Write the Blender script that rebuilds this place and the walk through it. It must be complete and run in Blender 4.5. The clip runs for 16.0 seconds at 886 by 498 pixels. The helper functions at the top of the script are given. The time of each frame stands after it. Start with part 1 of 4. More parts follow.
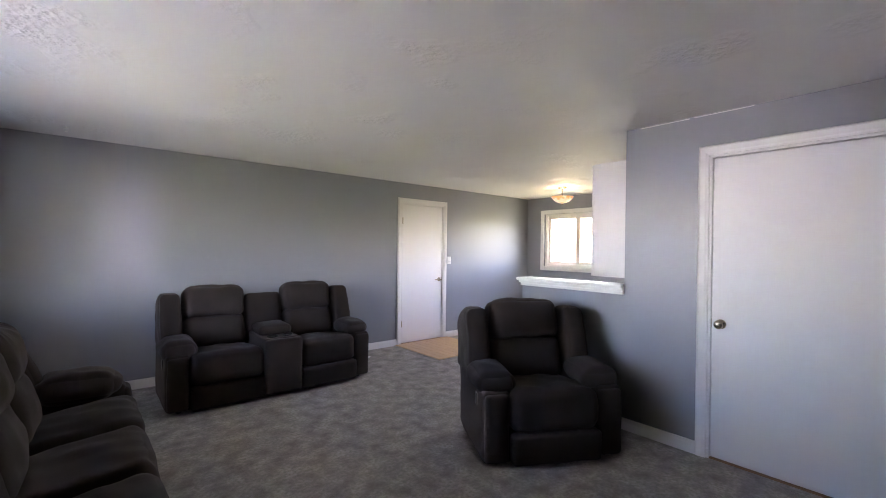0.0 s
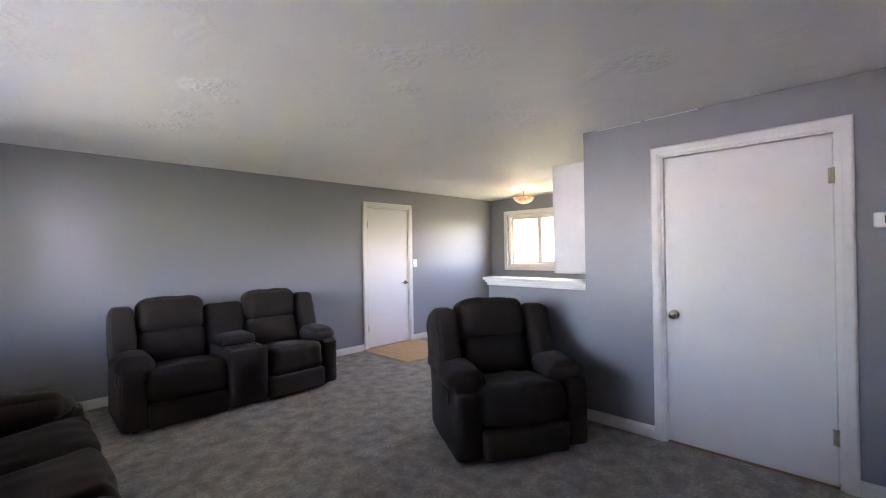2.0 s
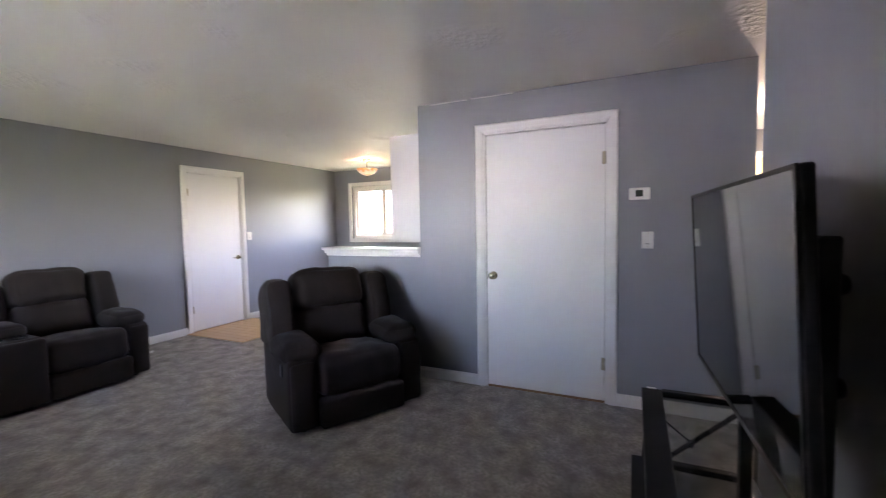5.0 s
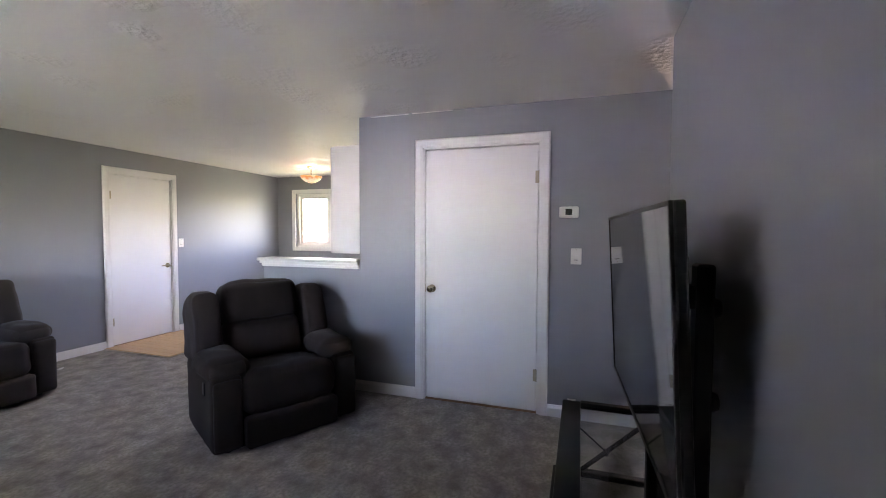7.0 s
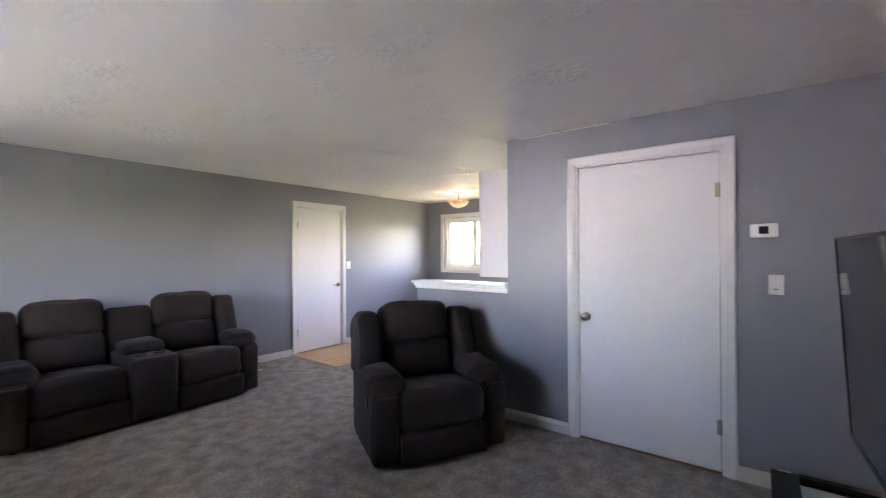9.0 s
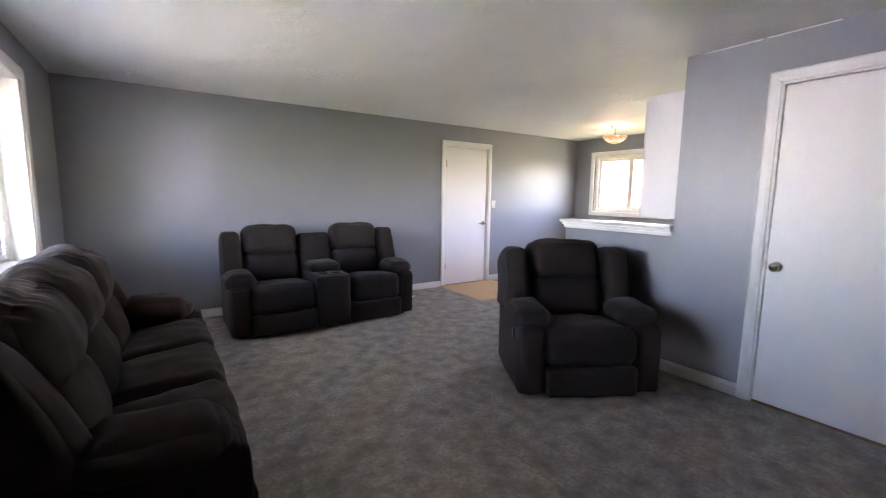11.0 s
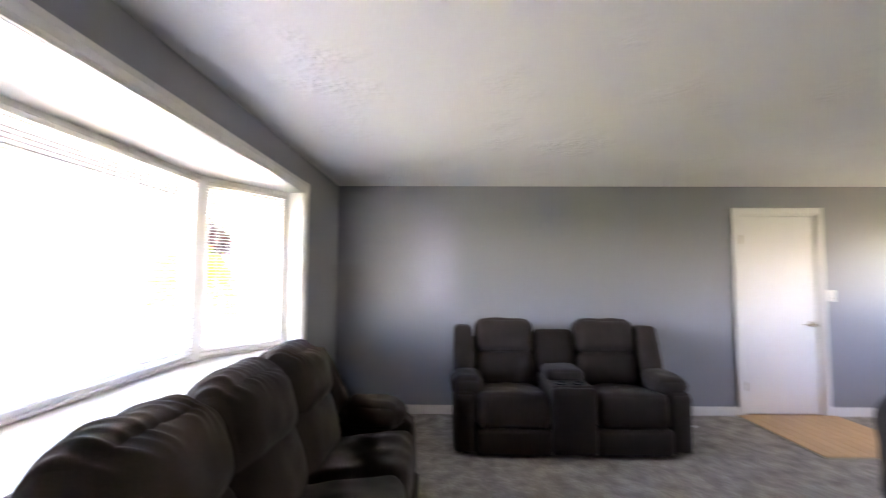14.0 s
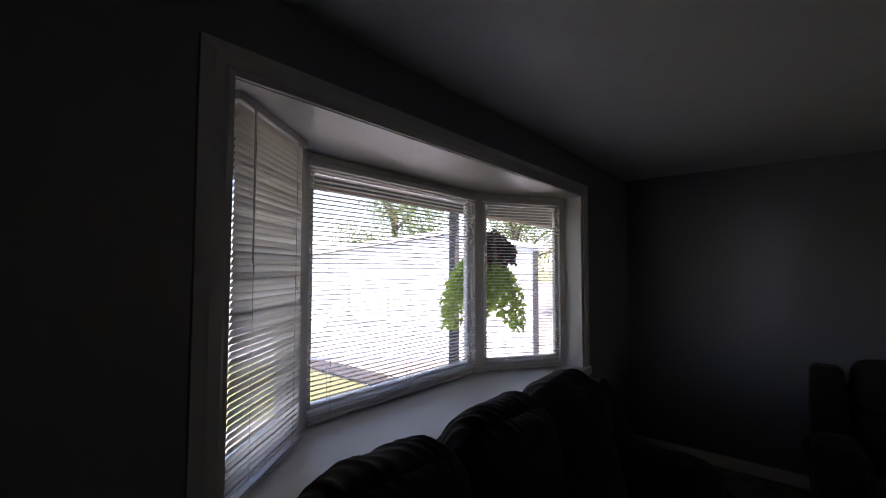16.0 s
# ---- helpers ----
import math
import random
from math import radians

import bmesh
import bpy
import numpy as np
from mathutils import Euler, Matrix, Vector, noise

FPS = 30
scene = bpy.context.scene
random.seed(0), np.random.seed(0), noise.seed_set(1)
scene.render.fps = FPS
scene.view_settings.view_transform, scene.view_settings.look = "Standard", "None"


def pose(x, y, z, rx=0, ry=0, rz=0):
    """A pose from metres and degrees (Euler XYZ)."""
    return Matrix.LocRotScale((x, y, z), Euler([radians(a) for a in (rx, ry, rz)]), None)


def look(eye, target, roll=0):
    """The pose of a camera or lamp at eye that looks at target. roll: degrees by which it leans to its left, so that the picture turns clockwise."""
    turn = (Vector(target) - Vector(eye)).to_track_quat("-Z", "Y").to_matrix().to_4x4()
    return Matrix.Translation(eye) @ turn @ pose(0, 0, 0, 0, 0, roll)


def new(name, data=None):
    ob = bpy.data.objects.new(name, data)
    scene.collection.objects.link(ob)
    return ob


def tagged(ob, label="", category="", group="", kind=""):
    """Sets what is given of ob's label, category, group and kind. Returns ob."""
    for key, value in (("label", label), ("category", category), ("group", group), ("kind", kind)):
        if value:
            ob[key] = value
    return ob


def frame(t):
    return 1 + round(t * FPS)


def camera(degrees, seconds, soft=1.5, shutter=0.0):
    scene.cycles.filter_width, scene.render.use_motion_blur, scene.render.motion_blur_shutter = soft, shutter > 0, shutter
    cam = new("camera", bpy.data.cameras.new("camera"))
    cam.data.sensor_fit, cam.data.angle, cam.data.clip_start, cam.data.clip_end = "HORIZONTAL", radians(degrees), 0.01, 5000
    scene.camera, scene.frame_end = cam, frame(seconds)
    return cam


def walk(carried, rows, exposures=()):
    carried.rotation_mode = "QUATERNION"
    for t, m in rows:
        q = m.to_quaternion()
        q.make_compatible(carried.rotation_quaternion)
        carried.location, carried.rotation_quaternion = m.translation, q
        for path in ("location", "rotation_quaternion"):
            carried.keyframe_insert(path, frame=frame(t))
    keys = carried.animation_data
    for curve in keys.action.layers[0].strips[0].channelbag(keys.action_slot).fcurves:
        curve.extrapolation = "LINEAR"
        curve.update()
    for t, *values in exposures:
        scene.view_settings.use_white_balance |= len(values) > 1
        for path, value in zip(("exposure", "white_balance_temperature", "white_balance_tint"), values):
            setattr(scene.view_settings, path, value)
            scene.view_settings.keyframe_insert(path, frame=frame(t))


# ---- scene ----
cam = camera(93.1, 16.0, 0.95, 0.5)
PATH = [
    (0, (-0.202, 0.331, 1.386), (1.096, 1.853, 1.383), 0.8),
    (0.5, (-0.214, 0.332, 1.391), (1.089, 1.849, 1.399), 0.3),
    (1, (-0.208, 0.326, 1.388), (1.1, 1.839, 1.408), 0.0),
    (1.5, (-0.21, 0.33, 1.383), (1.141, 1.806, 1.399), -1.3),
    (2, (-0.237, 0.325, 1.381), (1.185, 1.73, 1.391), -0.9),
    (2.5, (-0.23, 0.315, 1.381), (1.233, 1.679, 1.389), -1.4),
    (3, (-0.234, 0.315, 1.364), (1.283, 1.619, 1.348), -1.1),
    (3.5, (-0.228, 0.312, 1.36), (1.336, 1.558, 1.331), -1.8),
    (4, (-0.216, 0.282, 1.357), (1.427, 1.422, 1.317), -1.9),
    (4.5, (-0.198, 0.247, 1.337), (1.529, 1.253, 1.264), -1.5),
    (5, (-0.198, 0.223, 1.33), (1.617, 1.054, 1.209), -1.0),
    (5.2, (-0.211, 0.217, 1.334), (1.634, 0.978, 1.197), -0.4),
    (7.3, (-0.151, 0.113, 1.376), (1.752, 0.725, 1.305), -0.0),
    (7.5, (-0.134, 0.119, 1.383), (1.749, 0.792, 1.384), 0.2),
    (8, (-0.128, 0.145, 1.399), (1.68, 0.999, 1.434), -0.2),
    (8.5, (-0.117, 0.181, 1.397), (1.582, 1.236, 1.432), -0.3),
    (9, (-0.126, 0.209, 1.389), (1.467, 1.418, 1.405), -0.2),
    (9.5, (-0.12, 0.232, 1.377), (1.375, 1.561, 1.377), 1.0),
    (10, (-0.15, 0.262, 1.328), (1.207, 1.725, 1.193), 1.0),
    (10.2, (-0.179, 0.264, 1.319), (1.12, 1.76, 1.042), 2.0),
    (12.5, (-0.174, 0.406, 1.359), (0.742, 2.182, 1.272), 0.2),
    (13, (-0.091, 0.55, 1.376), (0.827, 2.326, 1.361), -0.3),
    (13.5, (0.092, 0.715, 1.376), (0.705, 2.617, 1.447), -0.4),
    (14, (0.236, 0.951, 1.396), (0.217, 2.947, 1.52), 0.2),
    (14.5, (0.226, 1.127, 1.502), (-0.3, 3.052, 1.633), 0.8),
    (15, (0.211, 1.248, 1.52), (-0.843, 2.942, 1.659), 0.2),
    (15.5, (0.225, 1.31, 1.539), (-1.01, 2.876, 1.686), 1.7),
    (16, (0.257, 1.333, 1.528), (-1.027, 2.863, 1.621), 0.2),
]
EXPOSURES = [(t, stops, kelvin, 30) for t, stops, kelvin in (
    (0.0, 6.36, 6850), (5.2, 6.38, 6850), (7.3, 6.38, 6850), (10.2, 6.36, 6850), (12.3, 6.88, 7000), (13.5, 6.70, 7150),
    (14.0, 6.62, 7150), (14.4, 6.0, 7100), (14.8, 4.65, 7000), (15.2, 3.45, 6900), (15.6, 2.62, 6850), (16.0, 2.22, 6800))
]
walk(cam, [(t, look(eye, target, roll)) for t, eye, target, roll in PATH], EXPOSURES)

# ---- light ----
SUN_FROM = Vector((0.54, 0.14, 0.82)).normalized()
world = bpy.data.worlds.new("sky")
scene.world = world
world.use_nodes = True
wn = world.node_tree.nodes
sky = wn.new("ShaderNodeTexSky")
sky.sky_type = "NISHITA"
sky.sun_disc = False
sky.sun_elevation = math.asin(SUN_FROM.z)
sky.sun_rotation = math.atan2(SUN_FROM.x, SUN_FROM.y)
world.node_tree.links.new(sky.outputs[0], wn["Background"].inputs[0])
wn["Background"].inputs[1].default_value = 0.15
sun = new("sun", bpy.data.lights.new("sun", "SUN"))
sun.data.energy, sun.data.angle, sun.data.color = 4.6, radians(0.5), (1.0, 0.95, 0.88)
sun.matrix_world = look(SUN_FROM * 30, (0, 0, 0))


def area_lamp(name, eye, target, w, h, power, colour):
    ob = new(name, bpy.data.lights.new(name, "AREA"))
    ob.data.shape, ob.data.size, ob.data.size_y = "RECTANGLE", w, h
    ob.data.energy, ob.data.color = power, colour
    ob.matrix_world = look(eye, target)
    return ob


def bulb(name, place, power, colour, radius=0.03):
    ob = new(name, bpy.data.lights.new(name, "POINT"))
    ob.data.energy, ob.data.color, ob.data.shadow_soft_size = power, colour, radius
    ob.location = place
    return ob


bulb("kitchen_bulb", (5.18, 3.93, 2.185), 0.085, (1.0, 0.70, 0.45))
# Added lamp outside the kitchen window, boosting the daylight that comes in.
area_lamp("kitchen_fill", (6.34, 4.26, 1.56), (0.0, 4.26, 1.50), 1.2, 0.85, 0.25, (1.0, 0.95, 0.66))
bulb("hall_bulb", (4.3, -0.95, 2.15), 0.6, (1.0, 0.82, 0.6))
# Added narrow-beam lamp that throws the pale patch onto the north wall.
wall_patch_lamp = area_lamp("wall_patch_lamp", (-1.12, 2.12, 1.46), (0.06, 5.28, 1.50), 0.40, 0.95, 0.009, (0.80, 0.81, 1.0))
wall_patch_lamp.data.spread = radians(9)

# ---- materials ----
def material(name, colour, rough=0.5, metal=0.0, vary=0.0, scale=4.0, fine=0.0, fine_scale=80.0, bump=0.0,
             bump_scale=200.0, bump_dist=0.002, spec=0.5, sheen=0.0, second=None, piece=0.0, island=0.0):
    """Principled paint with two scales of variation and a fine relief; second: the colour of stains or mottling."""
    m = bpy.data.materials.new(name)
    m.use_nodes = True
    n, l = m.node_tree.nodes, m.node_tree.links
    b = n["Principled BSDF"]
    b.inputs["Roughness"].default_value = rough
    b.inputs["Metallic"].default_value = metal
    b.inputs["Specular IOR Level"].default_value = spec
    if sheen:
        b.inputs["Sheen Weight"].default_value = sheen
        b.inputs["Sheen Roughness"].default_value = 0.5
    where = n.new("ShaderNodeTexCoord").outputs["Object"]
    second = second or tuple(c * 0.6 for c in colour)
    colour_out = None

    def mix(factor, a, bcol):
        x = n.new("ShaderNodeMix")
        x.data_type = "RGBA"
        l.new(factor, x.inputs[0])
        if isinstance(a, tuple):
            x.inputs[6].default_value = (*a, 1)
        else:
            l.new(a, x.inputs[6])
        x.inputs[7].default_value = (*bcol, 1)
        return x.outputs[2]

    def noise_factor(sc, amount, lo=0.35, hi=0.7, detail=6.0):
        t = n.new("ShaderNodeTexNoise")
        t.inputs["Scale"].default_value, t.inputs["Detail"].default_value = sc, detail
        l.new(where, t.inputs["Vector"])
        r = n.new("ShaderNodeMapRange")
        r.inputs[1].default_value, r.inputs[2].default_value = lo, hi
        r.inputs[3].default_value, r.inputs[4].default_value = 0.0, amount
        l.new(t.outputs["Fac"], r.inputs[0])
        return r.outputs[0]

    colour_out = colour
    if vary:
        colour_out = mix(noise_factor(scale, vary), colour_out, second)
    if fine:
        colour_out = mix(noise_factor(fine_scale, fine, detail=3.0), colour_out, tuple(c * 0.45 for c in colour))
    if piece or island:
        src = n.new("ShaderNodeObjectInfo").outputs["Random"] if piece else n.new("ShaderNodeNewGeometry").outputs["Random Per Island"]
        r = n.new("ShaderNodeMapRange")
        r.inputs[3].default_value, r.inputs[4].default_value = 0.0, piece or island
        l.new(src, r.inputs[0])
        colour_out = mix(r.outputs[0], colour_out, second)
    if isinstance(colour_out, tuple):
        b.inputs["Base Color"].default_value = (*colour_out, 1)
    else:
        l.new(colour_out, b.inputs["Base Color"])
    if bump:
        t = n.new("ShaderNodeTexNoise")
        t.inputs["Scale"].default_value, t.inputs["Detail"].default_value = bump_scale, 4
        l.new(where, t.inputs["Vector"])
        bp = n.new("ShaderNodeBump")
        bp.inputs["Strength"].default_value, bp.inputs["Distance"].default_value = bump, bump_dist
        l.new(t.outputs["Fac"], bp.inputs["Height"])
        l.new(bp.outputs[0], b.inputs["Normal"])
    return m


def glass_material(name, tint=(1, 1, 1), gloss=0.02):
    """Thin glass: clear, with a mirror gloss that grows at grazing angles."""
    m = bpy.data.materials.new(name)
    m.use_nodes = True
    n, l = m.node_tree.nodes, m.node_tree.links
    n.remove(n["Principled BSDF"])
    clear, shine, mixer, fres = n.new("ShaderNodeBsdfTransparent"), n.new("ShaderNodeBsdfGlossy"), n.new("ShaderNodeMixShader"), n.new("ShaderNodeLayerWeight")
    power, level = n.new("ShaderNodeMath"), n.new("ShaderNodeMath")
    power.operation, power.inputs[1].default_value = "POWER", 4.0
    level.operation, level.inputs[1].default_value, level.inputs[2].default_value = "MULTIPLY_ADD", 0.6, 0.03
    clear.inputs[0].default_value = (*tint, 1)
    shine.inputs["Roughness"].default_value = gloss
    fres.inputs[0].default_value = 0.5
    l.new(fres.outputs["Facing"], power.inputs[0])
    l.new(power.outputs[0], level.inputs[0])
    l.new(level.outputs[0], mixer.inputs[0])
    l.new(clear.outputs[0], mixer.inputs[1])
    l.new(shine.outputs[0], mixer.inputs[2])
    l.new(mixer.outputs[0], n["Material Output"].inputs[0])
    return m


def glow_material(name, colour, strength):
    m = material(name, colour, 0.3)
    b = m.node_tree.nodes["Principled BSDF"]
    b.inputs["Emission Color"].default_value = (*colour, 1)
    b.inputs["Emission Strength"].default_value = strength
    return m


def ceiling_material():
    """White ceiling paint over a stamped, patchy drywall texture."""
    m = material("ceiling_paint", (0.74, 0.74, 0.75), 0.6, vary=0.12, scale=0.8, second=(0.62, 0.61, 0.62))
    n, l = m.node_tree.nodes, m.node_tree.links
    where = n.new("ShaderNodeTexCoord").outputs["Object"]
    big, ridge, blot = n.new("ShaderNodeTexNoise"), n.new("ShaderNodeTexNoise"), n.new("ShaderNodeTexVoronoi")
    big.inputs["Scale"].default_value, ridge.inputs["Scale"].default_value, blot.inputs["Scale"].default_value = 2.2, 55, 26
    ridge.inputs["Detail"].default_value = 3
    for t in (big, ridge, blot):
        l.new(where, t.inputs["Vector"])
    patch = n.new("ShaderNodeMapRange")
    patch.inputs[1].default_value, patch.inputs[2].default_value = 0.54, 0.70
    patch.inputs[3].default_value = 0.05
    l.new(big.outputs["Fac"], patch.inputs[0])
    add, mul = n.new("ShaderNodeMath"), n.new("ShaderNodeMath")
    mul.operation = "MULTIPLY"
    l.new(ridge.outputs["Fac"], add.inputs[0])
    l.new(blot.outputs["Distance"], add.inputs[1])
    l.new(add.outputs[0], mul.inputs[0])
    l.new(patch.outputs[0], mul.inputs[1])
    bp = n.new("ShaderNodeBump")
    bp.inputs["Strength"].default_value, bp.inputs["Distance"].default_value = 0.55, 0.015
    l.new(mul.outputs[0], bp.inputs["Height"])
    l.new(bp.outputs[0], n["Principled BSDF"].inputs["Normal"])
    return m


def carpet_material():
    """Short grey pile carpet, brushed into lighter and darker patches."""
    m = material("carpet", (0.472, 0.437, 0.402), 0.95, spec=0.1, sheen=0.1, vary=0.9, scale=8.5, fine=0.75, fine_scale=46,
                 second=(0.176, 0.162, 0.149), bump=0.9, bump_scale=260, bump_dist=0.01)
    return m


WALL = material("wall_paint", (0.232, 0.242, 0.274), 0.39, vary=0.10, scale=1.3, second=(0.228, 0.235, 0.258), bump=0.12, bump_scale=240, bump_dist=0.0015, spec=0.5)
CEIL = ceiling_material()
CARPET = carpet_material()
TRIM = material("trim_paint", (0.74, 0.73, 0.725), 0.35, vary=0.10, scale=3, second=(0.68, 0.66, 0.64), bump=0.05, bump_scale=120)
DOOR = material("door_paint", (0.76, 0.75, 0.75), 0.42, vary=0.15, scale=1.6, second=(0.68, 0.67, 0.67), bump=0.08, bump_scale=160)
VINYL = material("window_vinyl", (0.80, 0.79, 0.77), 0.35, vary=0.15, scale=6, second=(0.74, 0.72, 0.68))
# Trim white raised for the sill; the extra daylight on it is in the colour.
SILL_LIFTED = material("sill_trim_lifted", (0.84, 0.83, 0.82), 0.28, vary=0.15, scale=4, second=(0.78, 0.77, 0.75), bump=0.05, bump_scale=90)
def slat_material():
    """White painted slats, thin enough for some daylight to shine through."""
    m = material("blind_slat", (0.86, 0.84, 0.80), 0.45, vary=0.2, scale=3, second=(0.78, 0.75, 0.70))
    n, l = m.node_tree.nodes, m.node_tree.links
    thin, mixer = n.new("ShaderNodeBsdfTranslucent"), n.new("ShaderNodeMixShader")
    thin.inputs[0].default_value = (0.88, 0.83, 0.76, 1)
    mixer.inputs[0].default_value = 0.26
    l.new(n["Principled BSDF"].outputs[0], mixer.inputs[1])
    l.new(thin.outputs[0], mixer.inputs[2])
    l.new(mixer.outputs[0], n["Material Output"].inputs[0])
    return m


SLAT = slat_material()
BLIND = material("blind_slat", (0.72, 0.70, 0.67), 0.45, vary=0.2, scale=3, second=(0.6, 0.58, 0.55))
FABRIC = material("upholstery", (0.0295, 0.0195, 0.0158), 0.85, spec=0.2, sheen=0.07, vary=0.5, scale=7, fine=0.4, fine_scale=220,
                  second=(0.018, 0.012, 0.0098), bump=0.35, bump_scale=420, bump_dist=0.002)
FABRIC_DARK = material("upholstery_seam", (0.012, 0.011, 0.011), 0.9, spec=0.2, fine=0.3, fine_scale=200)
PLASTIC = material("black_plastic", (0.009, 0.009, 0.010), 0.4, spec=0.3, bump=0.1, bump_scale=300)
STEEL = material("black_steel", (0.008, 0.008, 0.009), 0.55, spec=0.22, vary=0.3, scale=9, second=(0.018, 0.018, 0.018))
SCREEN = material("screen", (0.006, 0.006, 0.007), 0.04, spec=0.9, vary=0.3, scale=2)
KNOB = material("satin_brass", (0.55, 0.48, 0.36), 0.22, 1.0, vary=0.3, scale=30, second=(0.4, 0.34, 0.24))
HINGE = material("aged_brass", (0.45, 0.40, 0.31), 0.35, 1.0, vary=0.4, scale=40)
WHITE_PLASTIC = material("white_plastic", (0.8, 0.79, 0.77), 0.3, vary=0.1, scale=20)
LCD = material("display", (0.03, 0.035, 0.03), 0.15)
WOOD = material("floor_plank", (0.62, 0.385, 0.18), 0.42, vary=0.5, scale=9, fine=0.25, fine_scale=60, second=(0.47, 0.27, 0.115), piece=0.6)
JOINT = material("floor_joint", (0.27, 0.16, 0.085), 0.8, vary=0.3, scale=20)
CABINET = material("cabinet_white", (0.66, 0.645, 0.655), 0.4, vary=0.12, scale=2, second=(0.6, 0.585, 0.595))
COUNTER = material("worktop", (0.22, 0.2, 0.18), 0.35, vary=0.6, scale=30)
GLASS = glass_material("window_glass")
# Grey tint added to weaken the daylight through the kitchen panes.
DIMMED = glass_material("dimmed_glass", (0.60, 0.60, 0.58))
SHELF_GLASS = glass_material("smoked_glass", (0.80, 0.83, 0.83))
def alabaster():
    """Amber and cream mottled glass, lit from within."""
    m = glow_material("alabaster_glass", (1.0, 0.60, 0.28), 0.006)
    n, l = m.node_tree.nodes, m.node_tree.links
    t, r = n.new("ShaderNodeTexNoise"), n.new("ShaderNodeValToRGB")
    t.inputs["Scale"].default_value, t.inputs["Detail"].default_value = 16, 3
    l.new(n.new("ShaderNodeTexCoord").outputs["Object"], t.inputs["Vector"])
    r.color_ramp.elements[0].position, r.color_ramp.elements[0].color = 0.40, (1.0, 0.42, 0.13, 1)
    r.color_ramp.elements[1].position, r.color_ramp.elements[1].color = 0.62, (1.0, 0.86, 0.62, 1)
    l.new(t.outputs["Fac"], r.inputs[0])
    b = n["Principled BSDF"]
    l.new(r.outputs[0], b.inputs["Base Color"])
    l.new(r.outputs[0], b.inputs["Emission Color"])
    return m


LAMP_GLASS = alabaster()
GRASS = material("grass", (0.145, 0.16, 0.08), 0.9, vary=0.7, scale=2.5, fine=0.5, fine_scale=40, second=(0.16, 0.17, 0.06), bump=0.8, bump_scale=60, bump_dist=0.03)
SIDING = material("white_siding", (0.76, 0.76, 0.78), 0.5, vary=0.12, scale=1.5, second=(0.68, 0.68, 0.70))
ROOF = material("roof_shingle", (0.12, 0.11, 0.105), 0.9, vary=0.5, scale=3, fine=0.4, fine_scale=60)
PAVER = material("dark_paver", (0.045, 0.045, 0.05), 0.85, vary=0.5, scale=6, piece=0.4)
CONCRETE = material("concrete", (0.22, 0.21, 0.20), 0.85, vary=0.4, scale=2, fine=0.3, fine_scale=60)
BARK = material("bark", (0.11, 0.08, 0.06), 0.9, vary=0.6, scale=12, bump=0.8, bump_scale=30, bump_dist=0.03)
LEAF = material("leaf", (0.12, 0.165, 0.08), 0.55, island=0.8, second=(0.09, 0.12, 0.055))
LIME = material("lime_leaf", (0.36, 0.47, 0.10), 0.55, island=0.8, second=(0.22, 0.34, 0.06))
def let_light_through(m, colour, share):
    """Thin leaves pass part of the light."""
    n, l = m.node_tree.nodes, m.node_tree.links
    thin, mixer = n.new("ShaderNodeBsdfTranslucent"), n.new("ShaderNodeMixShader")
    thin.inputs[0].default_value = colour
    mixer.inputs[0].default_value = share
    l.new(n["Principled BSDF"].outputs[0], mixer.inputs[1])
    l.new(thin.outputs[0], mixer.inputs[2])
    l.new(mixer.outputs[0], n["Material Output"].inputs[0])


let_light_through(LEAF, (0.22, 0.28, 0.10, 1), 0.45)
let_light_through(LIME, (0.50, 0.62, 0.12, 1), 0.45)
PLUM = material("plum_leaf", (0.05, 0.018, 0.025), 0.55, island=0.8, second=(0.09, 0.03, 0.04))
PETAL = material("petal", (0.55, 0.06, 0.05), 0.5, island=0.6, second=(0.4, 0.04, 0.08))
POST = material("painted_post", (0.045, 0.045, 0.05), 0.7, vary=0.4, scale=8)
FASCIA = material("fascia", (0.42, 0.32, 0.26), 0.6, vary=0.3, scale=5)
COIR = material("coir", (0.12, 0.07, 0.035), 0.95, vary=0.5, scale=30, bump=0.8, bump_scale=90, bump_dist=0.01)
CURTAIN = material("cream_curtain", (0.72, 0.62, 0.44), 0.8, vary=0.3, scale=4, second=(0.6, 0.5, 0.33))

# ---- building helpers ----
def mesh_of(name, bm, mat, smooth=False):
    me = bpy.data.meshes.new(name)
    bmesh.ops.recalc_face_normals(bm, faces=bm.faces)
    bm.to_mesh(me)
    bm.free()
    me.materials.append(mat)
    if smooth:
        for f in me.polygons:
            f.use_smooth = True
    return me


def part(name, bm, mat, parent=None, label="", m=None, smooth=False):
    ob = new(name, mesh_of(name, bm, mat, smooth))
    if m is not None:
        ob.matrix_basis = m
    if parent:
        ob.parent = parent
    if label:
        ob["label"] = label
    return ob


def shared(name, me, parent, m):
    ob = new(name, me)
    ob.parent = parent
    ob.matrix_basis = m
    return ob


def add_box(bm, a, b, bevel=0.0, segs=1, m=None):
    size = [abs(q - p) for p, q in zip(a, b)]
    mid = [(p + q) / 2 for p, q in zip(a, b)]
    mat = Matrix.Translation(mid) @ Matrix.Diagonal((*size, 1))
    vs = bmesh.ops.create_cube(bm, size=1, matrix=(m @ mat) if m is not None else mat)["verts"]
    if bevel:
        es = {e for v in vs for e in v.link_edges}
        bmesh.ops.bevel(bm, geom=list(es), offset=min(bevel, min(size) * 0.45), segments=segs, affect="EDGES", profile=0.5)
    return bm


def boxes(*pairs, bevel=0.0, segs=1, m=None):
    bm = bmesh.new()
    for a, b in pairs:
        add_box(bm, a, b, bevel, segs, m)
    return bm


